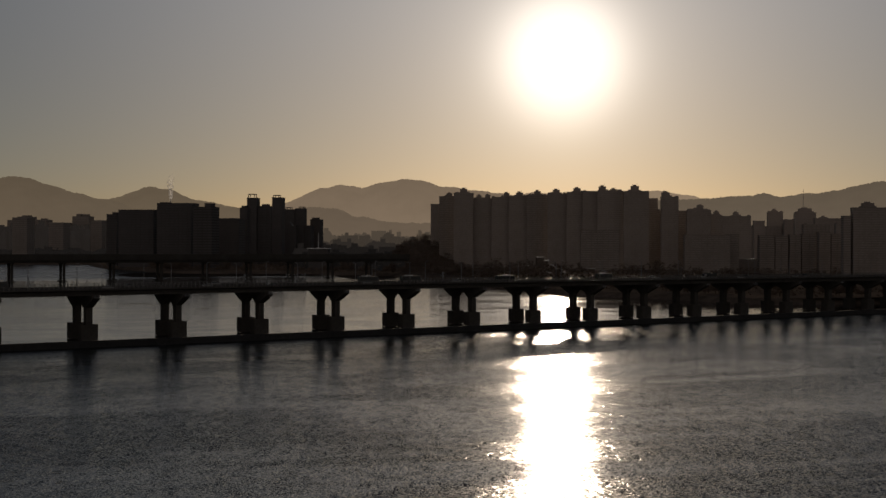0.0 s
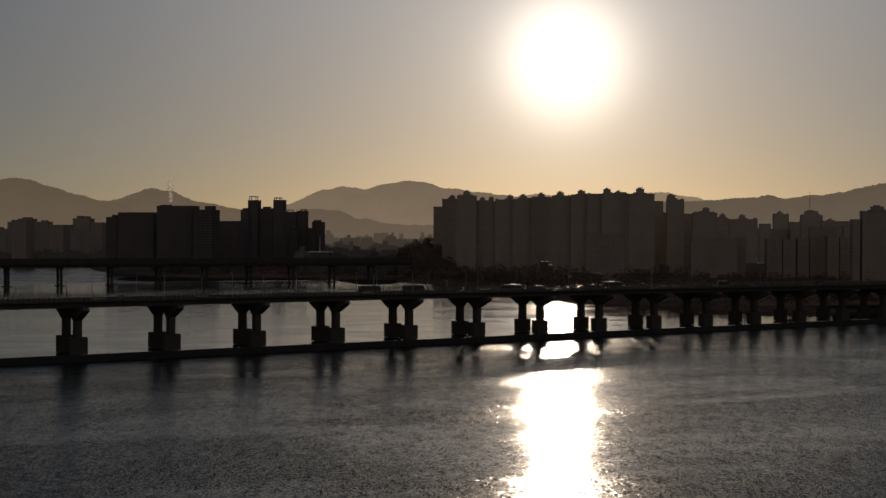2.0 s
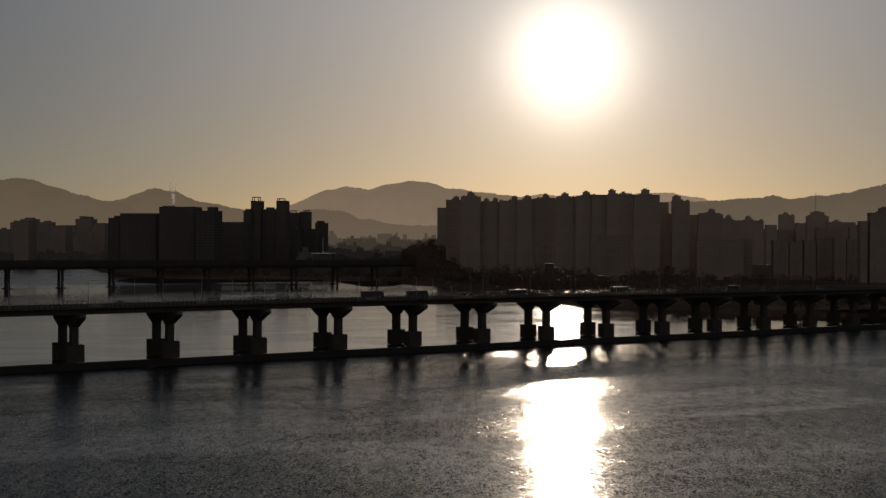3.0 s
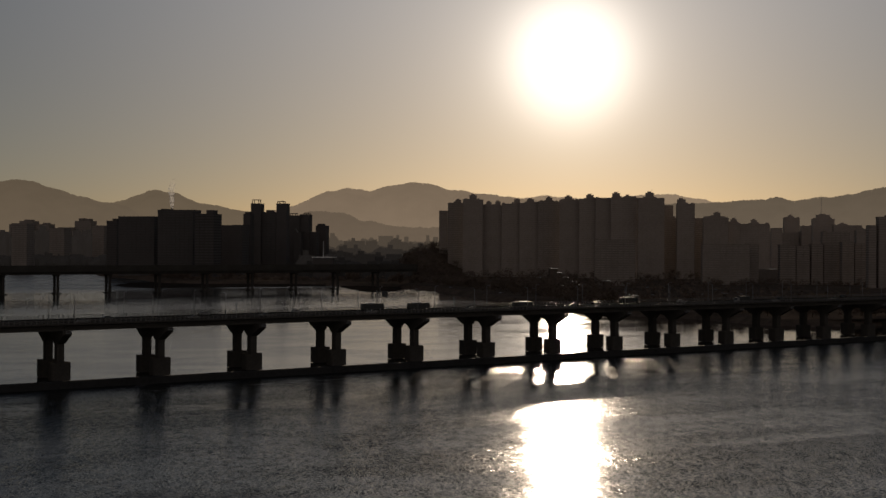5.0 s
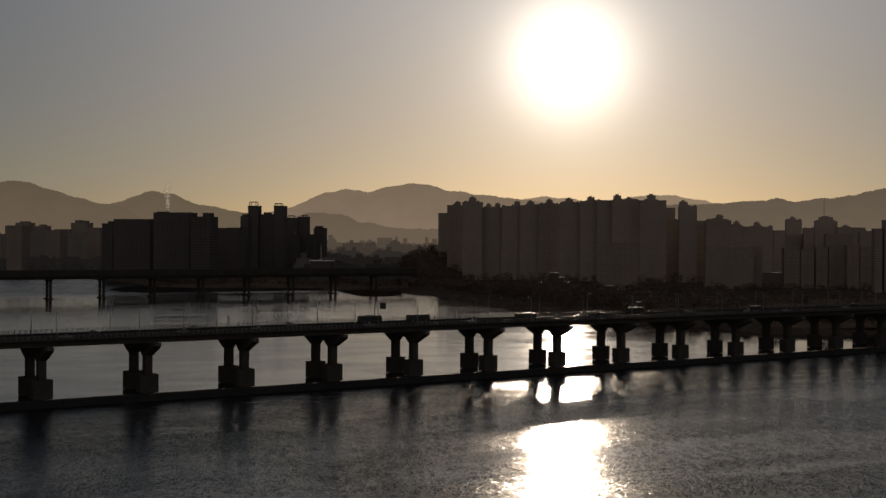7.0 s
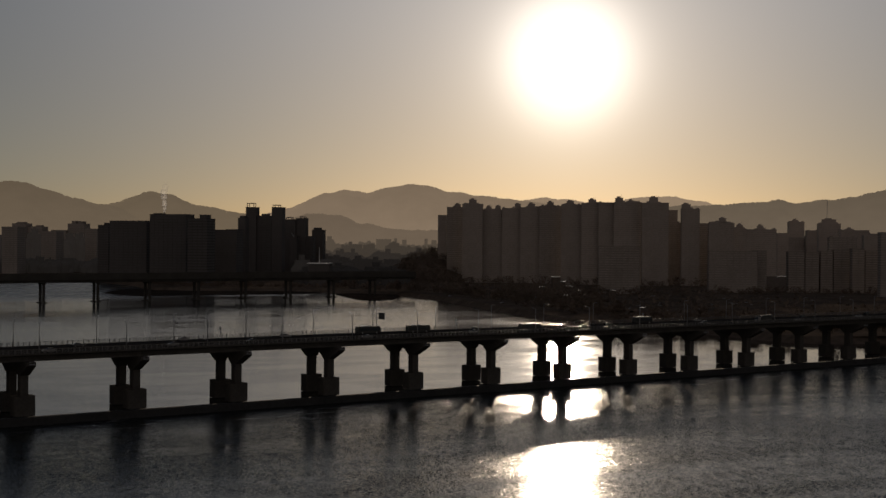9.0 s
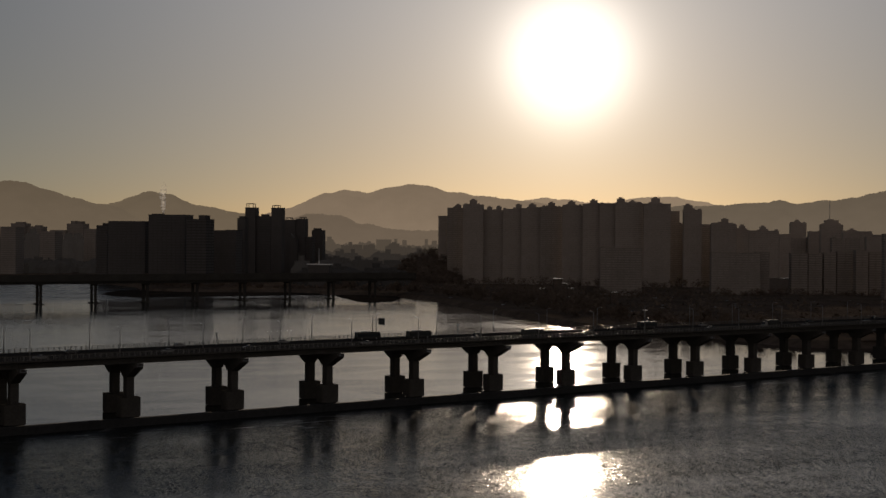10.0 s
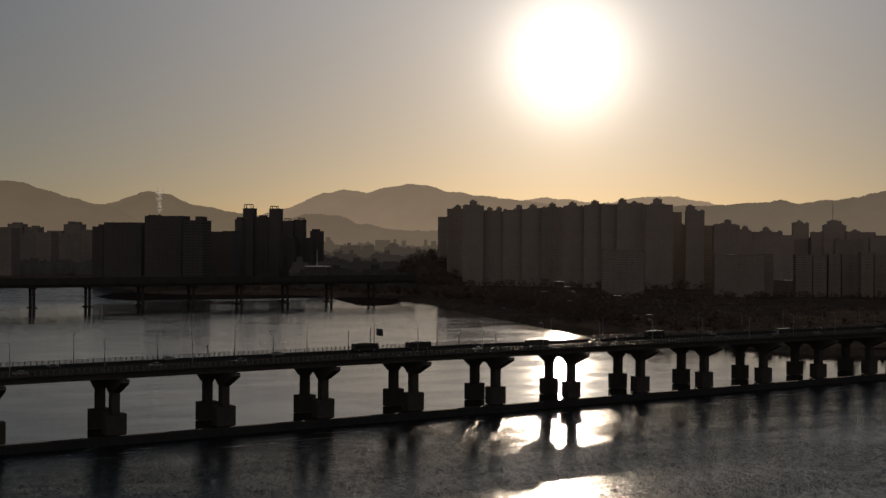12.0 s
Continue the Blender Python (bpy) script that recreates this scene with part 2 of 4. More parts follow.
LENS = material("lamp_glass", (0.55, 0.55, 0.52), 0.2, grain=0.2, stain=0.05)
RUBBER = material("rubber", (0.02, 0.02, 0.02), 0.9, grain=0.1)
GLASS = material("dark_glass", (0.02, 0.025, 0.03), 0.06, grain=1.0, ior=1.5)
GLAZING = material("pale_glass", (0.45, 0.46, 0.46), 0.3, metal=0.85, grain=1.0, stain=0.05)
FACADE = material("painted_facade", (0.33, 0.285, 0.25), 0.9, spec=0.1, grain=3.0, stain=0.12, random_tint=0.07)
FACADE_DARK = material("stone_facade", (0.095, 0.088, 0.085), 0.9, spec=0.1, grain=3.0, stain=0.2, random_tint=0.15)
# also stands in for haze on the farther offices
FACADE_GREY = material("grey_facade", (0.24, 0.21, 0.187), 0.9, spec=0.1, grain=3.0, stain=0.2, random_tint=0.1)
DARK_BRICK = material("dark_brick", (0.11, 0.09, 0.075), 0.95, spec=0.0, grain=2.0, stain=0.4)
OFFICE_BAND = material("office_window_band", (0.085, 0.079, 0.077), 0.6, grain=2.0, stain=0.2)
WINDOW_BAND = material("window_band", (0.28, 0.245, 0.215), 0.6, grain=2.0, stain=0.3)
SHINY_ROOF = material("sheet_metal_roof", (0.62, 0.61, 0.58), 0.22, metal=0.9, grain=0.8, stain=0.12)
WHITE_PAINT = material("white_paint", (0.75, 0.75, 0.73), 0.4, grain=1.0, stain=0.08)
LAND = material("winter_grass", (0.105, 0.083, 0.065), 0.95, grain=6.0, stain=0.45, spec=0.0)
MUD = material("dark_mud", (0.032, 0.027, 0.023), 0.95, grain=4.0, stain=0.4, spec=0.0)
RAIL_STEEL = material("dull_rail_steel", (0.16, 0.157, 0.15), 0.5, metal=0.6, grain=0.5)
BED = material("river_bed", (0.06, 0.055, 0.045), 0.95, grain=5.0)
FOLIAGE = material("winter_foliage", (0.14, 0.11, 0.086), 0.9, grain=1.0, stain=0.4, spec=0.0)
BARK = material("bark", (0.09, 0.07, 0.05), 0.95, grain=0.3)
WATER_DOWN = water_material("ruffled_water", [(0.30, 0.46, 0.34, 1.0), (0.75, 0.9, 0.30, 0.52), (2.0, 6, 0.06, 0.18)], (0.11, 0.165), (190, 75), 0.5, near=(-62, -12, 1.8, 0.02), foam=0.5, gusts=0.28, lean=(0.014, 0.044))
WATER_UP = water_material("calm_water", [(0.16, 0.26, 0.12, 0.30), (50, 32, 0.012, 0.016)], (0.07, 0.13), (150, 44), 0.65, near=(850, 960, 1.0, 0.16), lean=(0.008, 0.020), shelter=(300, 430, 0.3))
STEAM = bpy.data.materials.new("steam")
STEAM.use_nodes = True
_n, _l = STEAM.node_tree.nodes, STEAM.node_tree.links
_n.clear()
_o, _mix, _tr, _tl = _n.new("ShaderNodeOutputMaterial"), _n.new("ShaderNodeMixShader"), _n.new("ShaderNodeBsdfTransparent"), _n.new("ShaderNodeBsdfTranslucent")
_tl.inputs["Color"].default_value = (0.9, 0.9, 0.9, 1)
_nz, _nr = _n.new("ShaderNodeTexNoise"), _n.new("ShaderNodeMapRange")
_nz.inputs["Scale"].default_value = 0.35
_nr.inputs["From Min"].default_value, _nr.inputs["From Max"].default_value, _nr.inputs["To Min"].default_value, _nr.inputs["To Max"].default_value = 0.32, 0.62, 0.08, 0.7
_co, _sz, _fade, _mul = _n.new("ShaderNodeTexCoord"), _n.new("ShaderNodeSeparateXYZ"), _n.new("ShaderNodeMapRange"), _n.new("ShaderNodeMath")
_l.new(_co.outputs["Object"], _sz.inputs[0]); _l.new(_co.outputs["Object"], _nz.inputs["Vector"]); _l.new(_sz.outputs["Z"], _fade.inputs["Value"])
_fade.inputs["From Min"].default_value, _fade.inputs["From Max"].default_value, _fade.inputs["To Min"].default_value, _fade.inputs["To Max"].default_value = 8.0, 45.0, 1.0, 0.0
_mul.operation = "MULTIPLY"
_l.new(_nz.outputs["Fac"], _nr.inputs["Value"]); _l.new(_nr.outputs[0], _mul.inputs[0]); _l.new(_fade.outputs[0], _mul.inputs[1]); _l.new(_mul.outputs[0], _mix.inputs["Fac"])
_l.new(_tr.outputs[0], _mix.inputs[1]); _l.new(_tl.outputs[0], _mix.inputs[2]); _l.new(_mix.outputs[0], _o.inputs["Surface"])
CAR_WHITE = material("white_car_paint", (0.22, 0.215, 0.205), 0.4, grain=1.0, stain=0.03)
CAR_GREY = material("grey_car_paint", (0.05, 0.052, 0.055), 0.2, metal=0.4, grain=1.0, stain=0.05)

# ---------------------------------------------------------------- mesh helpers
def link_mesh(name, bm, mat, parent=None, label="", smooth=False):
    me = bpy.data.meshes.new(name)
    bm.normal_update()
    bm.to_mesh(me)
    bm.free()
    me.materials.append(mat)
    if smooth:
        for f in me.polygons:
            f.use_smooth = True
    ob = new(name, me)
    if parent:
        ob.parent = parent
    if label:
        ob["label"] = label
    return ob


def part(name, bm, mat, parent, label="", smooth=False):
    return link_mesh(name, bm, mat, parent, label, smooth)


def share(name, mesh, parent, m):
    ob = new(name, mesh)
    ob.parent = parent
    ob.matrix_basis = m
    return ob


def thing(name, m, label, category, group="", kind=""):
    ob = new(name)
    ob.empty_display_size = 0.5
    ob.matrix_basis = m
    return tagged(ob, label, category, group, kind)


def box(bm, x0, x1, y0, y1, z0, z1):
    v = [bm.verts.new(c) for c in ((x0, y0, z0), (x1, y0, z0), (x1, y1, z0), (x0, y1, z0), (x0, y0, z1), (x1, y0, z1), (x1, y1, z1), (x0, y1, z1))]
    for q in ((3, 2, 1, 0), (4, 5, 6, 7), (0, 1, 5, 4), (1, 2, 6, 5), (2, 3, 7, 6), (3, 0, 4, 7)):
        bm.faces.new([v[k] for k in q])
    return v


def prism(bm, outline, z0, z1):
    """An upright prism on a counter-clockwise outline."""
    a = [bm.verts.new((x, y, z0)) for x, y in outline]
    b = [bm.verts.new((x, y, z1)) for x, y in outline]
    n = len(outline)
    for k in range(n):
        bm.faces.new((a[k], a[(k + 1) % n], b[(k + 1) % n], b[k]))
    bm.faces.new(b)
    bm.faces.new(a[::-1])


def slab_x(bm, profile, x0, x1):
    """A closed profile in y and z, drawn out along x."""
    a = [bm.verts.new((x0, y, z)) for y, z in profile]
    b = [bm.verts.new((x1, y, z)) for y, z in profile]
    n = len(profile)
    for k in range(n):
        bm.faces.new((a[k], b[k], b[(k + 1) % n], a[(k + 1) % n]))
    bm.faces.new(a)
    bm.faces.new(b[::-1])
    bmesh.ops.recalc_face_normals(bm, faces=bm.faces[:])


def rounded(w, d, r, steps=4):
    """A counter-clockwise rectangle w x d with rounded corners, centred."""
    out = []
    for cx, cy, a0 in ((w / 2 - r, d / 2 - r, 0), (-w / 2 + r, d / 2 - r, 90), (-w / 2 + r, -d / 2 + r, 180), (w / 2 - r, -d / 2 + r, 270)):
        for k in range(steps + 1):
            a = radians(a0 + 90 * k / steps)
            out.append((cx + r * math.cos(a), cy + r * math.sin(a)))
    return out


def tube(bm, points, radii, sides=8):
    """A tapered tube through points."""
    rings = []
    for k, (p, r) in enumerate(zip(points, radii)):
        p = Vector(p)
        q = Vector(points[min(k + 1, len(points) - 1)]) - Vector(points[max(k - 1, 0)])
        m = q.to_track_quat("Z", "Y").to_matrix()
        rings.append([bm.verts.new(p + m @ Vector((r * math.cos(2 * math.pi * s / sides), r * math.sin(2 * math.pi * s / sides), 0))) for s in range(sides)])
    for a, b in zip(rings, rings[1:]):
        for s in range(sides):
            bm.faces.new((a[s], a[(s + 1) % sides], b[(s + 1) % sides], b[s]))
    bm.faces.new(rings[0][::-1])
    bm.faces.new(rings[-1])


# ---------------------------------------------------------------- river and land
UP, DOWN = 1.7, -0.6          # water levels above and below the weir


def sheet(name, outline, z, mat, label, category):
    bm = bmesh.new()
    bm.faces.new([bm.verts.new((x, y, z)) for x, y in outline])
    bmesh.ops.triangulate(bm, faces=bm.faces[:])
    return tagged(link_mesh(name, bm, mat), label, category, kind="structure")


sheet("ground", [(-9000, -9000), (9000, -9000), (9000, 9000), (-9000, 9000)], -3.0, BED, "dark silty river bed reaching to the horizon", "ground")
sheet("water_downstream", [(-4000, -4000), (4000, -4000), (4000, -7.0), (-4000, -7.0)], DOWN, WATER_DOWN, "ruffled grey river water glittering below the weir", "water")
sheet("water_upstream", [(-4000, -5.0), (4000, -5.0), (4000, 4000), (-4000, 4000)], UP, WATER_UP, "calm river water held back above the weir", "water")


def bank(name, shore, centre, height, run, label):
    """Land all round a shoreline that is seen in one sweep from the centre: a slope of run metres up to height, then level ground to the distance."""
    bm = bmesh.new()
    rows, n = [], len(shore)
    c = Vector(centre)
    for k, (x, y) in enumerate(shore):
        p = Vector((x, y))
        t = (Vector(shore[min(k + 1, n - 1)]) - Vector(shore[max(k - 1, 0)])).normalized()
        q = p + Vector((-t.y, t.x)) * run
        out = (p - c).normalized()
        rows.append([bm.verts.new((*(p - Vector((-t.y, t.x)) * 2), -1.5)), bm.verts.new((*q, height))] + [bm.verts.new((*(p + out * d), height + e)) for d, e in ((60, 0.3), (260, 0.8), (900, 1.5), (7000, 2))])
    for a, b in zip(rows, rows[1:]):
        for k in range(5):
            bm.faces.new((a[k], b[k], b[k + 1], a[k + 1]))
    bm.normal_update()
    for f in bm.faces:
        if f.normal.z < 0:
            f.normal_flip()
    return tagged(link_mesh(name, bm, LAND), label, "river bank", kind="structure")


bank("bank_south", [(-4000, 2600), (-1500, 2500), (-400, 2400), (60, 2250), (300, 2080), (480, 1900), (560, 1850), (470, 1520), (462, 1400), (455, 1270), (410, 1105), (450, 1045), (505, 1016), (556, 992), (590, 905),
                    (617, 840), (608, 765), (575, 660), (522, 515), (466, 368), (436, 275), (448, 230), (462, 180), (455, 120), (452, 90), (475, 66), (540, 50), (620, 30), (700, -40), (740, -300), (780, -3500)],
     (-1500, 400), 6.0, 12, "dark riverside park on a low embankment")



def spit(name, outline, label):
    """A low flat tongue of land: shelving edge, level top."""
    bm = bmesh.new()
    n = len(outline)
    rings = []
    for inset, z in ((-4, 0.8), (0, 1.9), (5, 2.9)):
        ring = []
        for k in range(n):
            p, t = Vector(outline[k]), (Vector(outline[(k + 1) % n]) - Vector(outline[k - 1])).normalized()
            q = p + Vector((-t.y, t.x)) * inset
            ring.append(bm.verts.new((q.x, q.y, z)))
        rings.append(ring)
    for lo, hi in zip(rings, rings[1:]):
        for k in range(n):
            bm.faces.new((lo[k], lo[(k + 1) % n], hi[(k + 1) % n], hi[k]))
    bm.faces.new(rings[-1])
    bmesh.ops.triangulate(bm, faces=[f for f in bm.faces if len(f.verts) > 4])
    bmesh.ops.recalc_face_normals(bm, faces=bm.faces[:])
    return tagged(link_mesh(name, bm, MUD), label, "river bank", kind="structure")


spit("spit_west", [(440, 1160), (380, 1130), (340, 1060), (334, 985), (350, 940), (400, 945), (458, 935), (518, 935), (575, 930), (610, 1010), (560, 1060), (500, 1130)], "low dark tongue of land reaching into the river")
spit("spit_east", [(575, 900), (540, 800), (520, 745), (535, 728), (560, 740), (615, 815), (640, 850), (630, 910)], "low dark tongue of land below the rail bridge")

# wooded knoll beside the estate
KNOLL = (915, 1195, 95.0, 46.0)


def knoll_height(x, y):
    d = math.hypot(x - KNOLL[0], y - KNOLL[1]) / KNOLL[2]
    return 5.5 + (KNOLL[3] * (1 - d * d) ** 2 if d < 1 else 0)


bm = bmesh.new()
rows = []
for r in range(13):
    d = 1.0 - r / 12
    rows.append([bm.verts.new((KNOLL[0] + KNOLL[2] * d * math.cos(k * math.pi / 16), KNOLL[1] + KNOLL[2] * d * math.sin(k * math.pi / 16), knoll_height(KNOLL[0] + KNOLL[2] * d, KNOLL[1]))) for k in range(32)])
for p, q in zip(rows, rows[1:]):
    for k in range(32):
        bm.faces.new((p[k], p[(k + 1) % 32], q[(k + 1) % 32], q[k]))
bmesh.ops.remove_doubles(bm, verts=bm.verts[:], dist=0.01)
tagged(link_mesh("knoll", bm, LAND, smooth=True), "low wooded knoll beside the apartment estate", "hill", kind="structure")

# weir: crest beside the piers, sloping apron on the lower side
bm = bmesh.new()
slab_x(bm, [(-4.5, -2), (-4.5, 2.1), (-5.0, 2.25), (-6.9, 2.25), (-7.2, 2.0), (-7.6, -2)], -900, 720)
tagged(link_mesh("weir", bm, WET_CONCRETE), "long low dark wet concrete weir beside the piers", "weir", kind="structure")


# ---------------------------------------------------------------- road bridge
SPAN, GRADE = 40.0, 0.003
PIER_X = -3.8
FIRST, LAST = -6, 17


def lift(x):
    """The deck rises gently to a crest and then runs almost level."""
    return GRADE * x - 0.0042 * (math.hypot(x - 100, 50) + x - 100) / 2


bridge = thing("road_bridge", pose(0, 0, 0), "long concrete road bridge on twin-column piers over the weir", "bridge")


def pier_meshes():
    bm = bmesh.new()
    top, mid = 21.2, 9.4
    profile = [(-8.9, 20.0), (-8.2, 19.5), (-0.6, 16.0), (3.4, 16.0), (5.8, 18.0), (mid - 0.6, 18.3), (mid + 0.6, 18.3), (12.2, 18.0), (14.5, 16.0), (18.5, 16.0), (25.4, 19.6), (26.0, 20.0), (26.0, top), (-8.9, top)]
    slab_x(bm, profile, -1.6, 1.6)
    cap = bm
    col = bmesh.new()
    prism(col, rounded(2.9, 4.0, 0.5), 7.6, 16.1)
    foot = bmesh.new()
    prism(foot, rounded(7.4, 5.6, 0.9), 1.9, 8.7)
    stem = bmesh.new()
    prism(stem, rounded(4.2, 3.6, 0.5), -2.5, 2.0)
    brk = bmesh.new()
    box(brk, -0.9, 0.9, -10.2, -8.85, 20.4, 20.55)
    box(brk, -0.9, -0.75, -10.2, -10.05, 20.55, 21.5)
    box(brk, 0.75, 0.9, -10.2, -10.05, 20.55, 21.5)
    box(brk, -0.9, 0.9, -10.2, -10.1, 21.42, 21.5)
    return cap, col, foot, stem, brk


def raw(name, bm, mat):
    me = bpy.data.meshes.new(name)
    bm.normal_update(); bm.to_mesh(me); bm.free()
    me.materials.append(mat)
    return me


PM = [raw(n, b, m) for n, b, m in zip(("pier", "column", "footing", "stem", "inspection_bracket"), pier_meshes(), (CONCRETE, CONCRETE, CONCRETE, CONCRETE, STEEL))]
NEAR_Y, FAR_Y = 1.4, 16.2
for i in range(FIRST, LAST):
    x = SPAN * i + PIER_X
    pier = share("pier", PM[0], bridge, pose(x, 0, lift(x)))
    for y in (NEAR_Y, FAR_Y):
        share("column", PM[1], pier, pose(0, y, 0))
        share("footing", PM[2], pier, pose(0, y, -lift(x)))
        share("stem", PM[3], pier, pose(0, y, -lift(x)))
    share("inspection_bracket", PM[4], pier, pose(0, 0, 0))

# deck, span by span
bm = bmesh.new()
slab_x(bm, [(-7.6, 23.45), (-7.6, 24.0), (-7.25, 24.0), (-7.25, 23.65), (9.1, 23.77), (9.1, 24.15), (9.7, 24.15), (9.7, 23.77), (26.05, 23.65), (26.05, 24.0), (26.4, 24.0), (26.4, 23.45), (24.0, 22.95), (-5.2, 22.95)], 0.02, SPAN - 0.02)
DECK = raw("deck", bm, CONCRETE)
bm = bmesh.new()
slab_x(bm, [(-0.45, 21.2), (0.45, 21.2), (0.45, 21.5), (0.2, 21.8), (0.2, 23.05), (-0.2, 23.05), (-0.2, 21.8), (-0.45, 21.5)], 0.06, SPAN - 0.06)
GIRDER = raw("girder", bm, CONCRETE)
bm = bmesh.new()
box(bm, 0, SPAN, -7.24, 9.08, 23.73, 23.79)
box(bm, 0, SPAN, 9.72, 26.04, 23.73, 23.79)
ROAD = raw("road_surface", bm, ASPHALT)


def railing_mesh():
    b = bmesh.new()
    for k in range(20):
        box(b, 2 * k + 0.87, 2 * k + 1.13, -0.09, 0.09, 0, 1.5)
        for q in range(1, 8):
            box(b, 2 * k + 1 + 0.25 * q - 0.016, 2 * k + 1 + 0.25 * q + 0.016, -0.015, 0.015, 0.15, 1.3)
    box(b, 0, SPAN, -0.05, 0.05, 1.3, 1.4)
    box(b, 0, SPAN, -0.03, 0.03, 0.70, 0.76)
    box(b, 0, SPAN, -0.03, 0.03, 0.12, 0.18)
    return b


RAIL = raw("railing", railing_mesh(), RAIL_STEEL)
for i in range(FIRST, LAST):
    x = SPAN * i + PIER_X
    tilt = pose(x, 0, lift(x), 0, -math.degrees(math.atan((lift(x + SPAN) - lift(x)) / SPAN)), 0)
    deck = share("deck", DECK, bridge, tilt)
    for k in range(7):
        share("girder", GIRDER, deck, pose(0, 4.8 * k - 5.0, 0))
    share("road_surface", ROAD, deck, pose(0, 0, 0))
    share("railing", RAIL, deck, pose(0, -7.42, 24.0))
    share("railing", RAIL, deck, pose(0, 26.22, 24.0))


# ---------------------------------------------------------------- street lamps and poles on the bridge
def street_lamp(m, toward):
    """A tapered pole with one arm; toward: +1 or -1 along y."""
    lamp = thing("street_lamp", m, "slim grey steel street lamp on the bridge parapet", "street lamp", "street lamps on the bridge")
    b = bmesh.new(); tube(b, [(0, 0, 0), (0, 0, 10.2)], [0.18, 0.11]); part("pole", b, GALVANISED, lamp, smooth=True)
    b = bmesh.new(); tube(b, [(0, 0, 10.1), (0, 0.5 * toward, 10.5), (0, 2.0 * toward, 10.65)], [0.10, 0.09, 0.08]); part("arm", b, GALVANISED, lamp, smooth=True)
    b = bmesh.new(); box(b, -0.16, 0.16, min(1.8 * toward, 2.6 * toward), max(1.8 * toward, 2.6 * toward), 10.58, 10.73); part("lamp_head", b, STEEL, lamp)
    b = bmesh.new(); box(b, -0.22, 0.22, -0.22, 0.22, 0, 0.5); part("base", b, GALVANISED, lamp)
    return lamp


lamp_far = street_lamp(pose(-10, 25.9, 23.75 + lift(-10)), -1)
lamp_near = street_lamp(pose(-10, -7.0, 23.75 + lift(-10)), 1)
for k in range(-7, 22):
    if k:
        x = -10 + 30.7 * k
        copy_thing(lamp_far, pose(x, 25.9, 23.75 + lift(x)))
        copy_thing(lamp_near, pose(x, -7.0, 23.75 + lift(x)))

# ---------------------------------------------------------------- railway bridge upstream
RY, RS, RX0 = 830.0, 55.2, 200.0
rail_bridge = thing("rail_bridge", pose(0, 0, 0), "long dark railway bridge on paired round columns", "bridge")
bm = bmesh.new()
prism(bm, [(1.5 * math.cos(k * math.pi / 8), 1.5 * math.sin(k * math.pi / 8)) for k in range(16)], -2, 20.5)
RCOL = raw("column", bm, OLD_CONCRETE)
bm = bmesh.new()
prism(bm, rounded(6.6, 18.0, 1.5), 1.5, 2.7)
RFOOT = raw("footing", bm, OLD_CONCRETE)
bm = bmesh.new()
slab_x(bm, [(-9.2, 21.8), (-7.6, 20.4), (7.6, 20.4), (9.2, 21.8)], -1.7, 1.7)
RCAP = raw("pier", bm, OLD_CONCRETE)
bm = bmesh.new()
slab_x(bm, [(-7.4, 21.8), (7.4, 21.8), (7.8, 24.2), (9.6, 24.5), (9.6, 26.0), (9.3, 26.0), (9.3, 25.0), (-9.3, 25.0), (-9.3, 26.0), (-9.6, 26.0), (-9.6, 24.5), (-7.8, 24.2)], 0.05, RS - 0.05)
RDECK = raw("deck", bm, OLD_CONCRETE)
# noise barrier: panels between posts on the parapet
bm = bmesh.new()
box(bm, 0.05, RS - 0.05, -0.08, 0.08, 0.0, 5.2)
for k in range(14):
    box(bm, 4.0 * k + 0.3, 4.0 * k + 0.6, -0.16, 0.16, 0.0, 5.4)
RWALL = raw("noise_barrier", bm, OLD_CONCRETE)
for k in range(-10, 8):
    x = RX0 + RS * k
    p = share("pier", RCAP, rail_bridge, pose(x, RY, 0))
    for y in (-6.0, 6.0):
        share("column", RCOL, p, pose(0, y, 0))
    share("footing", RFOOT, p, pose(0, 0, 0))
    rail_deck = share("deck", RDECK, rail_bridge, pose(x, RY, 0))
    for y in (-9.45, 9.45):
        share("noise_barrier", RWALL, rail_deck, pose(0, y, 26.0))


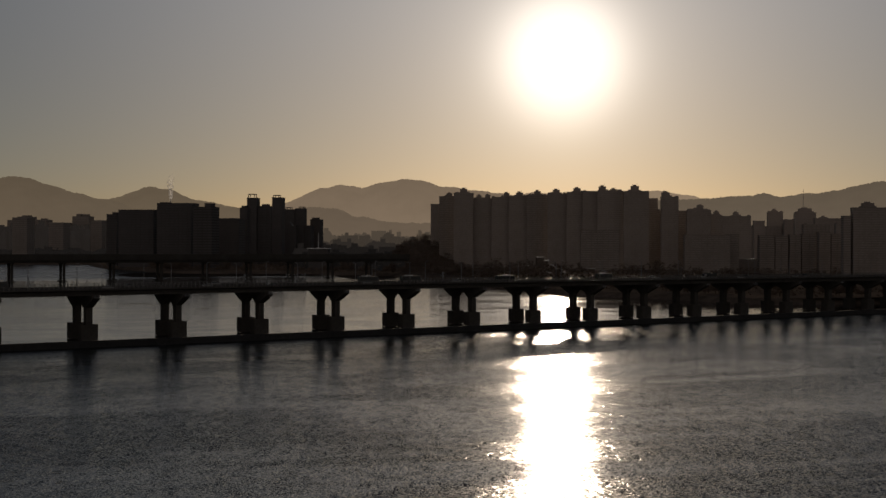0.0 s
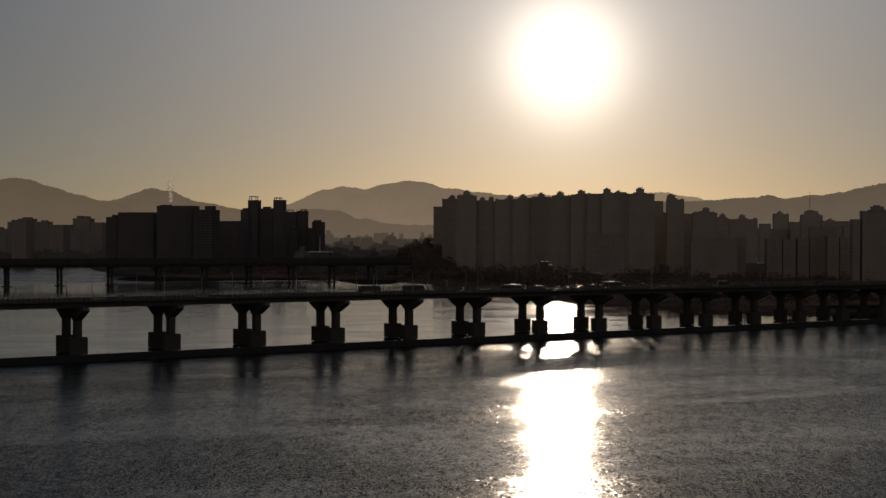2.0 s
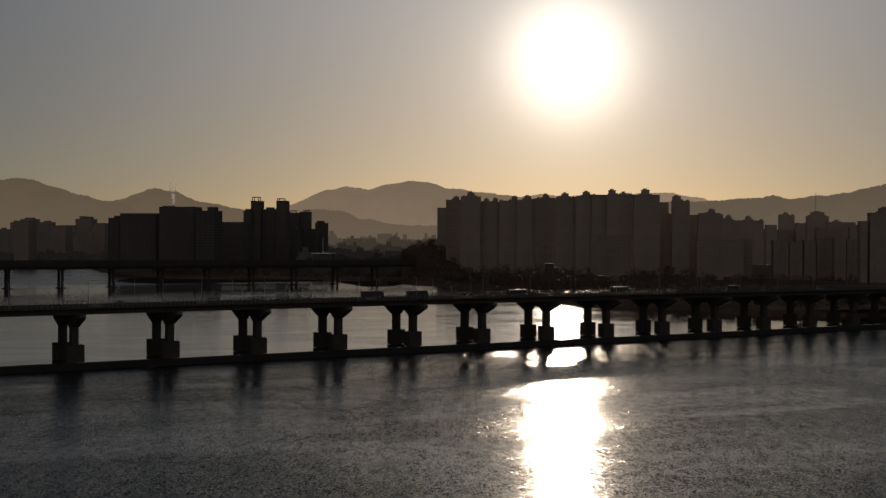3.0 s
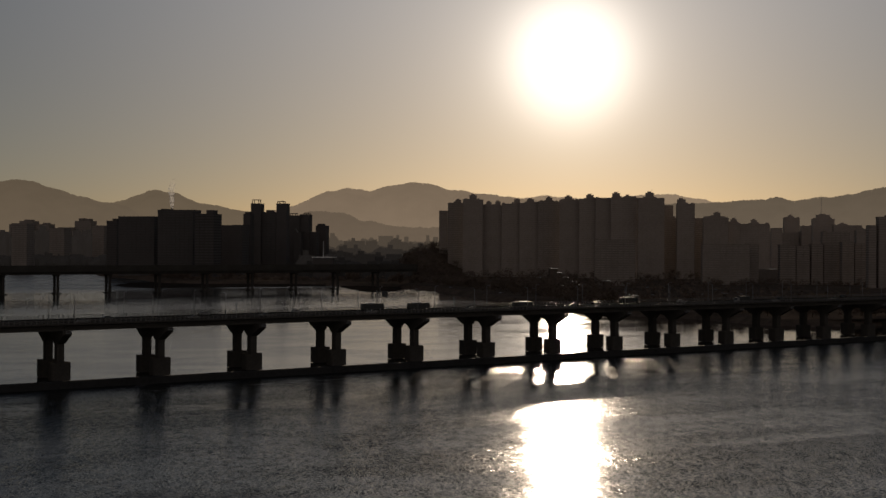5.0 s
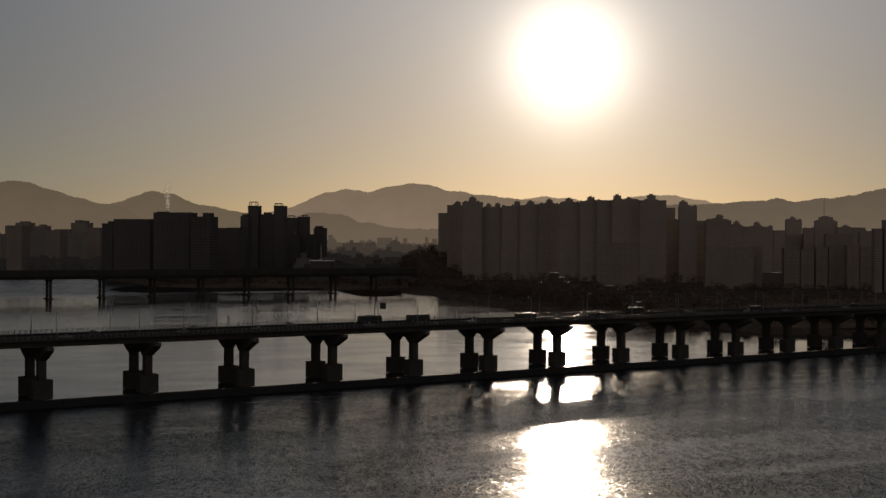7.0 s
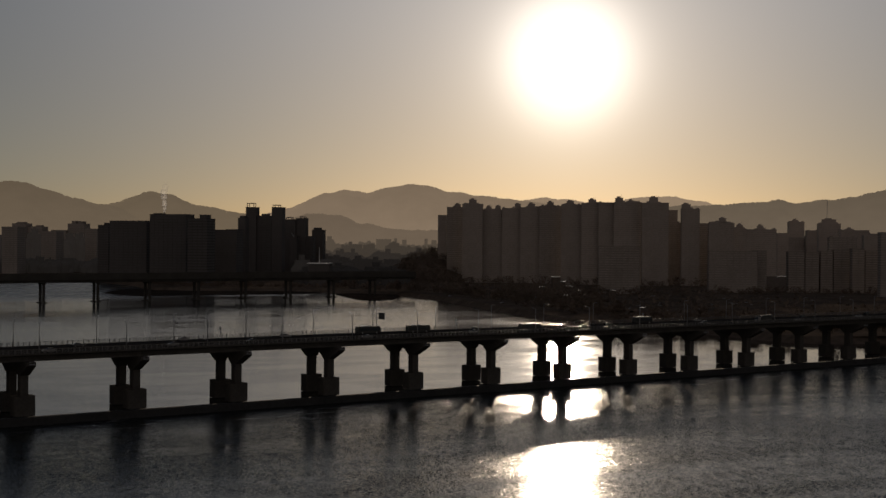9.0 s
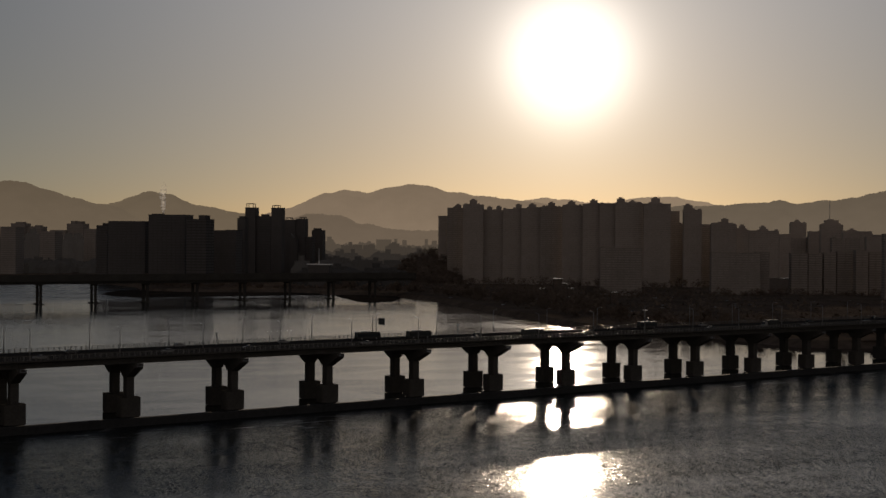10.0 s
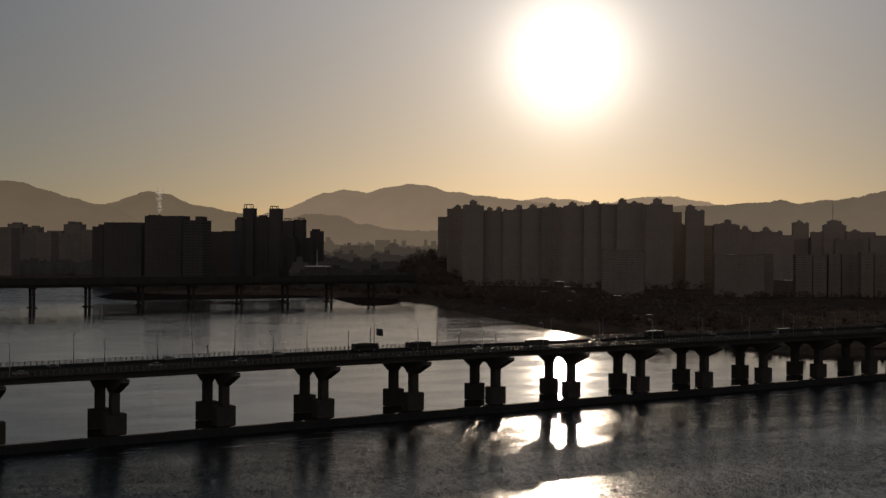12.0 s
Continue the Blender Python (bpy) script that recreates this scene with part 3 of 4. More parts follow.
# ---------------------------------------------------------------- buildings
def building(name, label, x, y, w, top, deep=14.0, turn=-40.0, base=5.0, roof=(), mat=None, storey=2.9, group="", category="apartment block"):
    """A block w wide; roof: rows of (offset along the front, width, height) of the roof houses."""
    mat = mat or FACADE
    b = thing(name, pose(x, y, base, 0, 0, turn), label, category, group)
    h = top - base
    bm = bmesh.new()
    n = max(2, int(round(h / storey)))
    s = h / n
    bays_w, bays_d = max(1, int(w / 7)), max(1, int(deep / 8))

    def ring(z, inset):
        pts = []
        for ax, ay, bx, by, bays in ((-w / 2, -deep / 2, w / 2, -deep / 2, bays_w), (w / 2, -deep / 2, w / 2, deep / 2, bays_d), (w / 2, deep / 2, -w / 2, deep / 2, bays_w), (-w / 2, deep / 2, -w / 2, -deep / 2, bays_d)):
            p, q = Vector((ax, ay)), Vector((bx, by))
            t = (q - p).normalized()
            side = Vector((-t.y, t.x)) * inset
            length = (q - p).length / bays
            for k in range(bays):
                u, v = p + t * (k * length + 0.35), p + t * ((k + 1) * length - 0.35)
                pts += [u, u + side, v + side, v]
        return [bm.verts.new((c.x, c.y, z)) for c in pts]

    rings = []
    for k in range(n):
        rings += [ring(k * s, 0.0), ring(k * s + 0.45 * s, 0.0), ring(k * s + 0.45 * s, 0.55), ring(k * s + s, 0.55)]
    rings.append(ring(h, 0.0))
    for lo, hi in zip(rings, rings[1:]):
        m = len(lo)
        for k in range(m):
            if lo[k].co != hi[k].co or lo[(k + 1) % m].co != hi[(k + 1) % m].co:
                bm.faces.new((lo[k], lo[(k + 1) % m], hi[(k + 1) % m], hi[k]))
    bmesh.ops.remove_doubles(bm, verts=bm.verts[:], dist=1e-4)
    part("wall", bm, mat, b)
    bm = bmesh.new()
    box(bm, -w / 2 + 0.4, w / 2 - 0.4, -deep / 2 + 0.4, deep / 2 - 0.4, 0.1, h - 0.2)
    part("window_band", bm, OFFICE_BAND if mat == FACADE_DARK else WINDOW_BAND, b)
    bm = bmesh.new()
    box(bm, -w / 2 - 0.2, w / 2 + 0.2, -deep / 2 - 0.2, deep / 2 + 0.2, h, h + 0.9)
    part("parapet", bm, mat, b)
    for off, rw, rh in roof:
        bm = bmesh.new()
        box(bm, off - rw / 2, off + rw / 2, -deep * 0.3, deep * 0.3, h + 0.9, h + rh)
        box(bm, off - rw / 2 - 0.3, off + rw / 2 + 0.3, -deep * 0.3 - 0.3, deep * 0.3 + 0.3, h + rh, h + rh + 0.4)
        part("roof_house", bm, mat, b)
    return b


def slab_block(x, y, w, top, roof=(), deep=14, group="apartment towers by the river", mat=None):
    b = building("apartment_block", "tall pale concrete apartment block with roof lift house", x, y, w, top, deep, turn=-39, roof=roof, group=group, mat=mat)
    rnd = random.Random(int(x * 13 + y * 7))
    h = top - 5 + 0.9
    for off, rw, rh in roof:
        # caps, tank and mast on each lift house, low stair heads beside it
        bm = bmesh.new(); box(bm, off - rw * 0.28, off + rw * 0.18, -deep * 0.18, deep * 0.18, h + rh - 0.5, h + rh + rnd.uniform(0.8, 1.8)); part("water_tank", bm, mat or FACADE, b)
        bm = bmesh.new(); tube(bm, [(off + rw * 0.3, 0, h + rh - 0.5), (off + rw * 0.3, 0, h + rh + rnd.uniform(2.5, 4.5))], [0.14, 0.06], 5); part("mast", bm, GALVANISED, b)
        for side in (-1, 1):
            c = off + side * (rw * 0.5 + rnd.uniform(1.0, 2.5))
            if abs(c) + 1.6 < w / 2:
                bm = bmesh.new(); box(bm, c - 1.6, c + 1.6, -deep * 0.25, deep * 0.25, h - 0.1, h + rnd.uniform(1.2, 2.6)); part("stair_head", bm, mat or FACADE, b)
    for side in (-1, 1):
        if w > 20 and rnd.random() < 0.6:
            c = side * (w / 2 - rnd.uniform(2.5, 5.0))
            bm = bmesh.new(); box(bm, c - 2.0, c + 2.0, -deep * 0.22, deep * 0.22, h - 0.1, h + rnd.uniform(0.9, 2.0)); part("stair_head", bm, mat or FACADE, b)
    return b


# towers of the riverside estate
# greyer facade on some blocks mutes sun bounced off their neighbours
slab_block(912, 1168, 13, 109)
slab_block(917, 1141, 24, 121, [(4, 9, 5)], mat=FACADE_GREY)
slab_block(922, 1101, 31, 125, [(0, 11, 7)])
slab_block(953, 1092, 30, 117, [(-6, 8, 5), (8, 8, 6)])
slab_block(971, 1068, 29, 119, [(9, 9, 7)])
slab_block(988, 1045, 29, 120, [(2, 11, 6)])
slab_block(1007, 1020, 33, 122, [(0, 10, 6)], mat=FACADE_GREY)
slab_block(1014, 979, 31, 123, [(-2, 11, 6)])
slab_block(1030, 956, 26, 125, [(3, 11, 6)])
slab_block(1043, 936, 23, 126)
slab_block(1062, 911, 40, 126, [(-12, 11, 7), (5, 10, 3)])
slab_block(1081, 874, 38, 125, [(-2, 12, 8)])
slab_block(1137, 897, 15, 116, mat=FACADE_GREY)
slab_block(1130, 853, 26, 117, [(-6, 12, 7)])
slab_block(1175, 871, 13, 97, mat=FACADE_GREY)
slab_block(1168, 905, 22, 98, mat=FACADE_GREY)
# lower blocks beside it
RIGHT = "mid-rise blocks behind the bank"
slab_block(1152, 814, 36, 96, [(0, 26, 3), (2, 9, 8)], group=RIGHT)
slab_block(1189, 813, 17, 89, [(0, 8, 6)], group=RIGHT)
slab_block(1214, 797, 44, 88, [(0, 8, 6)], group=RIGHT)
slab_block(1428, 942, 18, 86, group=RIGHT)
slab_block(1803, 1232, 31, 114, [(-2, 9, 5)], group=RIGHT)
slab_block(1710, 1114, 24, 95, group=RIGHT)
slab_block(1654, 1031, 39, 106, [(0, 24, 8)], group=RIGHT)
slab_block(1608, 941, 48, 93, [(-8, 10, 3)], group=RIGHT)
slab_block(1554, 857, 40, 83, group=RIGHT)
slab_block(1590, 800, 30, 104, [(0, 10, 6)], group=RIGHT)
LOW = "low-rise blocks along the bank"
slab_block(836, 677, 49, 62, deep=16, group=LOW, mat=FACADE_GREY)
slab_block(986, 637, 59, 57, deep=16, group=LOW, mat=FACADE_GREY)
for x, y, w, t in ((1030, 631, 12, 58), (1066, 607, 20, 57), (1082, 596, 17, 56), (1097, 586, 15, 58), (1113, 576, 20, 59), (1113, 551, 15, 61), (1127, 542, 16, 59)):
    slab_block(x, y, w, t, deep=16, group=LOW, mat=FACADE_GREY)
# nearer tower of two steps and the blocks that fill the row
slab_block(1070, 443, 50, 90, [(-6, 14, 6)], group=RIGHT, mat=FACADE_GREY)
slab_block(1044, 462, 9, 80, group=RIGHT, mat=FACADE_GREY)
for x, y, t in ((1620, 1200, 84), (1677, 1154, 82), (1734, 1108, 85), (1791, 1062, 83)):
    slab_block(x, y, 70, t, [(-12, 10, 3)], group=RIGHT, mat=FACADE_GREY)
slab_block(1500, 880, 44, 80, group=RIGHT, mat=FACADE_GREY)
slab_block(1690, 960, 70, 88, [(-18, 12, 4)], group=RIGHT, mat=FACADE_GREY)

# the commercial blocks across the river
def office(x, y, w, top, roof=(), deep=30, label="broad dark office block with a flat roof", mat=None):
    return building("office_block", label, x, y, w, top, deep, turn=-46, roof=roof, mat=mat or FACADE_DARK, storey=4.0, category="office block", group="blocks across the river")


# these farther blocks get a lighter facade colour in place of haze
office(587, 2109, 34, 86, mat=FACADE_GREY); office(468, 1948, 32, 92, mat=FACADE_GREY); office(701, 2875, 26, 104, mat=FACADE_GREY); office(729, 2857, 40, 113, [(0, 20, 4)], mat=FACADE_GREY); office(763, 2834, 42, 105, [(6, 12, 4)], mat=FACADE_GREY)
office(754, 2599, 40, 94, mat=FACADE_GREY); office(789, 2576, 44, 110, [(-8, 12, 7), (8, 13, 6)], mat=FACADE_GREY); office(690, 2160, 27, 93, mat=FACADE_GREY)
office(497, 1507, 18, 91, [(3, 9, 4)]); office(495, 1388, 60, 96, label="wide dark commercial block with a flat roof edge")
office(526, 1307, 57, 105, [(-20, 12, 2)], label="massive dark commercial block with a flat roof"); office(542, 1236, 30, 98, [(6, 10, 6)])
office(633, 1355, 46, 84); office(686, 1440, 18, 86)


def tower(x, y, w, top, frame_w=0.0, frame_h=0.0, off=0.0, roof=()):
    b = building("residential_tower", "slim dark residential tower with an open roof frame", x, y, w, top, 18, turn=-46, roof=roof, mat=FACADE_DARK, category="tower", group="towers across the river")
    if frame_w:
        bm = bmesh.new()
        h = top - 5 + 0.9
        for u in (-1, 1):
            for v in (-1, 1):
                cx, cy = off + u * (frame_w / 2 - 0.5), v * 5
                box(bm, cx - 0.5, cx + 0.5, cy - 0.5, cy + 0.5, h, h + frame_h)
        box(bm, off - frame_w / 2, off + frame_w / 2, -5.5, 5.5, h + frame_h, h + frame_h + 1.2)
        part("roof_frame", bm, FACADE_DARK, b)
    return b


tower(719, 1478, 13, 106, roof=[(0, 9, 4)])
tower(775, 1562, 19, 127, 13, 6, -2); tower(794, 1549, 27, 112, roof=[(0, 12, 4)]); tower(768, 1446, 18, 124, 11, 3, -3)
tower(832, 1523, 19, 106, 10, 3, -4); tower(847, 1513, 17, 108, 9, 2, 2); tower(859, 1505, 14, 77); tower(895, 1541, 20, 89, roof=[(-2, 12, 4)])


# ---------------------------------------------------------------- hills
MEAN = Vector((-180, -460, 56))


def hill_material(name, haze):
    """Wooded slopes far off: the light of the air before them is painted on as emission, denser towards the foot."""
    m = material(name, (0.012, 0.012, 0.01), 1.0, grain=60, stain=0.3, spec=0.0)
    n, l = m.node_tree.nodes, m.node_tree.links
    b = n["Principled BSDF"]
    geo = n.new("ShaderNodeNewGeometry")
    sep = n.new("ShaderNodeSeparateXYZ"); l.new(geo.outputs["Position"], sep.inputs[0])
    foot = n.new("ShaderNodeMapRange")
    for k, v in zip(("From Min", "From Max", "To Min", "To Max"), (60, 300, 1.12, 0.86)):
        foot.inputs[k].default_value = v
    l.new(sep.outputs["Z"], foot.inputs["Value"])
    # fold tones are painted too: noise varies the emitted haze
    fold_mottle = n.new("ShaderNodeTexNoise"); fold_mottle.inputs["Scale"].default_value, fold_mottle.inputs["Detail"].default_value, fold_mottle.inputs["Roughness"].default_value = 0.011, 7, 0.62
    l.new(geo.outputs["Position"], fold_mottle.inputs["Vector"])
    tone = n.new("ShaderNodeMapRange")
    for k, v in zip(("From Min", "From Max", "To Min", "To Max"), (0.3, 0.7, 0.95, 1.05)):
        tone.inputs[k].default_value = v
    l.new(fold_mottle.outputs["Fac"], tone.inputs["Value"])
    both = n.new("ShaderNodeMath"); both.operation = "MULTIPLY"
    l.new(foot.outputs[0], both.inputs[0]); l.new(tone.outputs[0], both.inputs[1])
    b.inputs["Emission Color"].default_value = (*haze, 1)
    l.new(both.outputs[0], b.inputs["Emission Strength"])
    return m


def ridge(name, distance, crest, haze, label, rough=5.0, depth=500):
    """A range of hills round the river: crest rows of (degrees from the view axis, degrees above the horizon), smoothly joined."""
    mat = hill_material(name + "_slope_haze_glow", haze)
    bm = bmesh.new()
    az = [c[0] for c in crest]
    rows = []
    n = int((az[-1] - az[0]) / 0.04)
    for k in range(n + 1):
        a = az[0] + (az[-1] - az[0]) * k / n
        j = max(i for i in range(len(az)) if az[i] <= a + 1e-9)
        j = min(j, len(az) - 2)
        u = (a - az[j]) / (az[j + 1] - az[j])
        u = u * u * (3 - 2 * u) * 0.6 + u * 0.4
        e = crest[j][1] * (1 - u) + crest[j + 1][1] * u
        t = radians(33.8 + a)
        h = MEAN.z + distance * math.tan(radians(e * math.cos(radians(a)) ** 1.0)) + rough * (noise.noise((a * 1.7, distance * 0.01, 0)) + 0.5 * noise.noise((a * 5.1, distance * 0.01, 3))) + 2.2 * noise.noise((a * 17.0, distance * 0.01, 5)) + 0.8 * noise.noise((a * 41.0, distance * 0.01, 7))
        row = []
        for f, g in ((-1.0, -0.05), (-0.55, 0.45), (-0.2, 0.86), (0.0, 1.0), (0.4, 0.5)):
            r = distance + f * depth
            w = rough * 2.5 * noise.noise((a * 2.0, f * 3.0, distance)) if f < 0 and g > 0 else 0
            row.append(bm.verts.new((MEAN.x + r * math.sin(t), MEAN.y + r * math.cos(t), max(-5, h * g + w))))
        rows.append(row)
    for a, b in zip(rows, rows[1:]):
        for k in range(4):
            bm.faces.new((a[k], a[k + 1], b[k + 1], b[k]))
    bmesh.ops.recalc_face_normals(bm, faces=bm.faces[:])
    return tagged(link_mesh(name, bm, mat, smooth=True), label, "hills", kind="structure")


# the colour of each ridge is painted haze that its slopes emit
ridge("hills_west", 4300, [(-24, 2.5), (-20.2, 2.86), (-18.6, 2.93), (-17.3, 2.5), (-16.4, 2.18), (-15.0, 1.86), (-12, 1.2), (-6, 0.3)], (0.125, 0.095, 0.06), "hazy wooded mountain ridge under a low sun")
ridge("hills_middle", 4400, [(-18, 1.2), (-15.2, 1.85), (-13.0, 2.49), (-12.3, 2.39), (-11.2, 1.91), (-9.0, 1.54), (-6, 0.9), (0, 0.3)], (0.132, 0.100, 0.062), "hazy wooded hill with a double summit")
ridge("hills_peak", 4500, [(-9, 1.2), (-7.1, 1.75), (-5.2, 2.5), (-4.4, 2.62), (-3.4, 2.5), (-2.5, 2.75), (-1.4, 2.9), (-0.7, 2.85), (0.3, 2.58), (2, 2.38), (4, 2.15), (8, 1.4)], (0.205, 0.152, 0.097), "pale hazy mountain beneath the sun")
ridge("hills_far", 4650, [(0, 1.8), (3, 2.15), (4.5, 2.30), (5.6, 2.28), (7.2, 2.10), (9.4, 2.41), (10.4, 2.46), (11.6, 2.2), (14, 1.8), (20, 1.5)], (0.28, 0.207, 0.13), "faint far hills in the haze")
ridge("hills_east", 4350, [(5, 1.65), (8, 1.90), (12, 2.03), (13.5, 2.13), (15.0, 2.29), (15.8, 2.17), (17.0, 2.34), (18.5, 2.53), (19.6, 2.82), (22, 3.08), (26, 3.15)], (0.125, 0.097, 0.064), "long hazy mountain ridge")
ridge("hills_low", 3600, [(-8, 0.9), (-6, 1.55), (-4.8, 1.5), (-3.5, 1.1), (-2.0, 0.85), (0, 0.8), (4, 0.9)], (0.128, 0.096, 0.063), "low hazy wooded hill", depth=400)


# ---------------------------------------------------------------- far low town in the haze
def far_town(name, distance, a0, a1, top, haze, label, seed, step=0.045, blocks=0.12, spread=140):
    """A far belt of trees and houses, top metres high, with haze painted on as a glow: heaps of small crowns with some
    blocks among them.
    """
    rnd = random.Random(seed)
    # haze of the distance, put into the emission of the whole belt
    mat = material(name + "_belt_haze_glow", (0.05, 0.05, 0.05), 1.0, grain=20, glow=haze, spec=0.0)
    bm = bmesh.new()
    a = a0
    while a < a1:
        t = radians(33.8 + a)
        r = distance + rnd.uniform(-spread, spread)
        x, y = MEAN.x + r * math.sin(t), MEAN.y + r * math.cos(t)
        h = top * (0.80 + 0.22 * noise.noise((a * 1.3, seed, 0)) + 0.10 * noise.noise((a * 5.0, seed, 2)))
        if rnd.random() < blocks:
            w = rnd.uniform(10, 30)
            box(bm, x - w / 2, x + w / 2, y - 9, y + 9, 4, h * rnd.uniform(0.9, 1.15))
            if rnd.random() < 0.6:
                box(bm, x - w / 6, x + w / 6, y - 4, y + 4, h * 0.9, h * 1.15 + 3)
        else:
            w = rnd.uniform(7, 17)
            levels = ((0.0, 1.15), (0.55, 1.25), (0.78, 1.0), (0.92, 0.6), (1.0, 0.15))
            rings = []
            for f, g in levels:
                rings.append([bm.verts.new((x + w * g * math.cos(k) * rnd.uniform(0.75, 1.2), y + w * g * math.sin(k) * rnd.uniform(0.75, 1.2), 4 + (h - 4) * (f + rnd.uniform(-0.03, 0.03)))) for k in np.linspace(0, 5.5, 8)])
            for p, q in zip(rings, rings[1:]):
                for k in range(8):
                    bm.faces.new((p[k], p[(k + 1) % 8], q[(k + 1) % 8], q[k]))
            bm.faces.new(rings[-1])
        a += step * rnd.uniform(0.4, 1.6)
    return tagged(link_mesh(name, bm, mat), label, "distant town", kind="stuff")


# nearer belts glow less, so the painted haze thins towards the river
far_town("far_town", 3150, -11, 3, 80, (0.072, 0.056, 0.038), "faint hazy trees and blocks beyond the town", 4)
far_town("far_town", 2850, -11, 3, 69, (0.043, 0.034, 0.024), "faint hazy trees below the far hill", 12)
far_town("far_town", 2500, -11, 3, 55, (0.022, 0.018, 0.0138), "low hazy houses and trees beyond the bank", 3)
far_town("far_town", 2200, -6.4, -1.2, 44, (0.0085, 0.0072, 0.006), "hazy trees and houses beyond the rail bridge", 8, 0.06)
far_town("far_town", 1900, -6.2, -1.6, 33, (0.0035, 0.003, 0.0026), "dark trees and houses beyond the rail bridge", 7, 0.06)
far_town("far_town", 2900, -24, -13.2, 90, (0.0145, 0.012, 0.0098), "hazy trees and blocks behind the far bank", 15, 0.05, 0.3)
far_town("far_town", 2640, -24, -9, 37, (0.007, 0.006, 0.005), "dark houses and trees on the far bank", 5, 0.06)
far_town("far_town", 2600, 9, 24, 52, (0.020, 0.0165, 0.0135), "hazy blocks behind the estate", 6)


# ---------------------------------------------------------------- signs and small poles on the bridge
def on_deck(x, y, rz=0):
    return pose(x, y, 23.79 + lift(x), 0, 0, rz)


sign = thing("traffic_sign", on_deck(110.8, 25.6), "dark rectangular road sign on a cantilever pole", "traffic sign")
bm = bmesh.new(); tube(bm, [(0, 0, 0), (0, 0, 9.05)], [0.2, 0.15], 10); part("pole", bm, GALVANISED, sign, smooth=True)
for z in (6.85, 8.15):
    bm = bmesh.new(); tube(bm, [(0, 0, z), (0, -9.6, z)], [0.08, 0.07]); part("arm", bm, GALVANISED, sign, smooth=True)
bm = bmesh.new(); box(bm, -0.14, -0.06, -10.0, -5.0, 6.05, 8.85); part("panel", bm, SIGN_BACK, sign, "grey back of the sign panel")
bm = bmesh.new()
for z in (6.45, 7.45, 8.45):
    box(bm, -0.22, -0.145, -9.9, -5.1, z - 0.05, z + 0.05)
part("stiffener", bm, GALVANISED, sign)


def twin_lamp(m):
    lamp = thing("twin_arm_lamp", m, "short ornamental lamp with two raised arms", "lamp", "ornamental lamps on the bridge")
    bm = bmesh.new(); tube(bm, [(0, 0, 0), (0, 0, 3.4)], [0.09, 0.06]); part("pole", bm, GALVANISED, lamp, smooth=True)
    for u in (-1, 1):
        bm = bmesh.new(); tube(bm, [(0, 0, 3.3), (u * 0.5, 0, 3.7), (u * 0.85, 0, 4.3)], [0.06, 0.05, 0.05]); part("arm", bm, GALVANISED, lamp, smooth=True)
        bm = bmesh.new(); prism(bm, [(u * 0.85 + 0.2 * math.cos(k * 0.785), 0.2 * math.sin(k * 0.785)) for k in range(8)], 4.25, 4.6); part("lamp_head", bm, LENS, lamp)
    return lamp


tl = twin_lamp(on_deck(62.9, 25.7))
for x in (67.3, 71.7):
    copy_thing(tl, on_deck(x, 25.7))


def camera_pole(m):
    p = thing("monitoring_pole", m, "short thick pole carrying a monitoring box", "pole", "monitoring poles on the bridge")
    bm = bmesh.new(); tube(bm, [(0, 0, 0), (0, 0, 4.4)], [0.14, 0.10]); part("pole", bm, STEEL, p, smooth=True)
    bm = bmesh.new(); prism(bm, rounded(0.7, 0.6, 0.1, 2), 3.6, 4.7); part("box", bm, STEEL, p)
    bm = bmesh.new(); box(bm, -0.3, 0.3, -0.9, -0.3, 2.2, 2.9); part("cabinet", bm, STEEL, p)
    bm = bmesh.new(); tube(bm, [(0, 0, 4.2), (1.4, 0, 4.5)], [0.05, 0.04]); part("arm", bm, STEEL, p, smooth=True)
    return p


cp = camera_pole(on_deck(40.1, 25.7))
for x in (154.4, -62.0, 268.0):
    copy_thing(cp, on_deck(x, 25.7))


# ---------------------------------------------------------------- vehicles
def extruded(outline, half, inset=0.0):
    """A side outline in x and z, drawn out to both sides of the middle; inset narrows the upper points."""
    bm = bmesh.new()
    top = max(z for _, z in outline)
    a = [bm.verts.new((x, -half + inset * (z / top) ** 3, z)) for x, z in outline]
    b = [bm.verts.new((x, half - inset * (z / top) ** 3, z)) for x, z in outline]
    n = len(outline)
    for k in range(n):
        bm.faces.new((a[k], a[(k + 1) % n], b[(k + 1) % n], b[k]))
    bm.faces.new(a[::-1])
    bm.faces.new(b)
    bmesh.ops.recalc_face_normals(bm, faces=bm.faces[:])
    return bm


def wheel(parent, x, y, r, w=0.22):
    bm = bmesh.new()
    ring = [(x + r * math.cos(k * math.pi / 8), r + r * math.sin(k * math.pi / 8)) for k in range(16)]
    a = [bm.verts.new((u, y - w / 2, v)) for u, v in ring]
    b = [bm.verts.new((u, y + w / 2, v)) for u, v in ring]
    for k in range(16):
        bm.faces.new((a[k], a[(k + 1) % 16], b[(k + 1) % 16], b[k]))
    bm.faces.new(a[::-1]); bm.faces.new(b)
    t = part("wheel", bm, RUBBER, parent)
    bm = bmesh.new()
    prism(bm, [(0.6 * r * math.cos(k * math.pi / 6), 0.6 * r * math.sin(k * math.pi / 6)) for k in range(12)], -w / 2 - 0.01, w / 2 + 0.01)
    bmesh.ops.transform(bm, matrix=pose(x, y, r, 90), verts=bm.verts[:])
    part("rim", bm, GALVANISED, t)


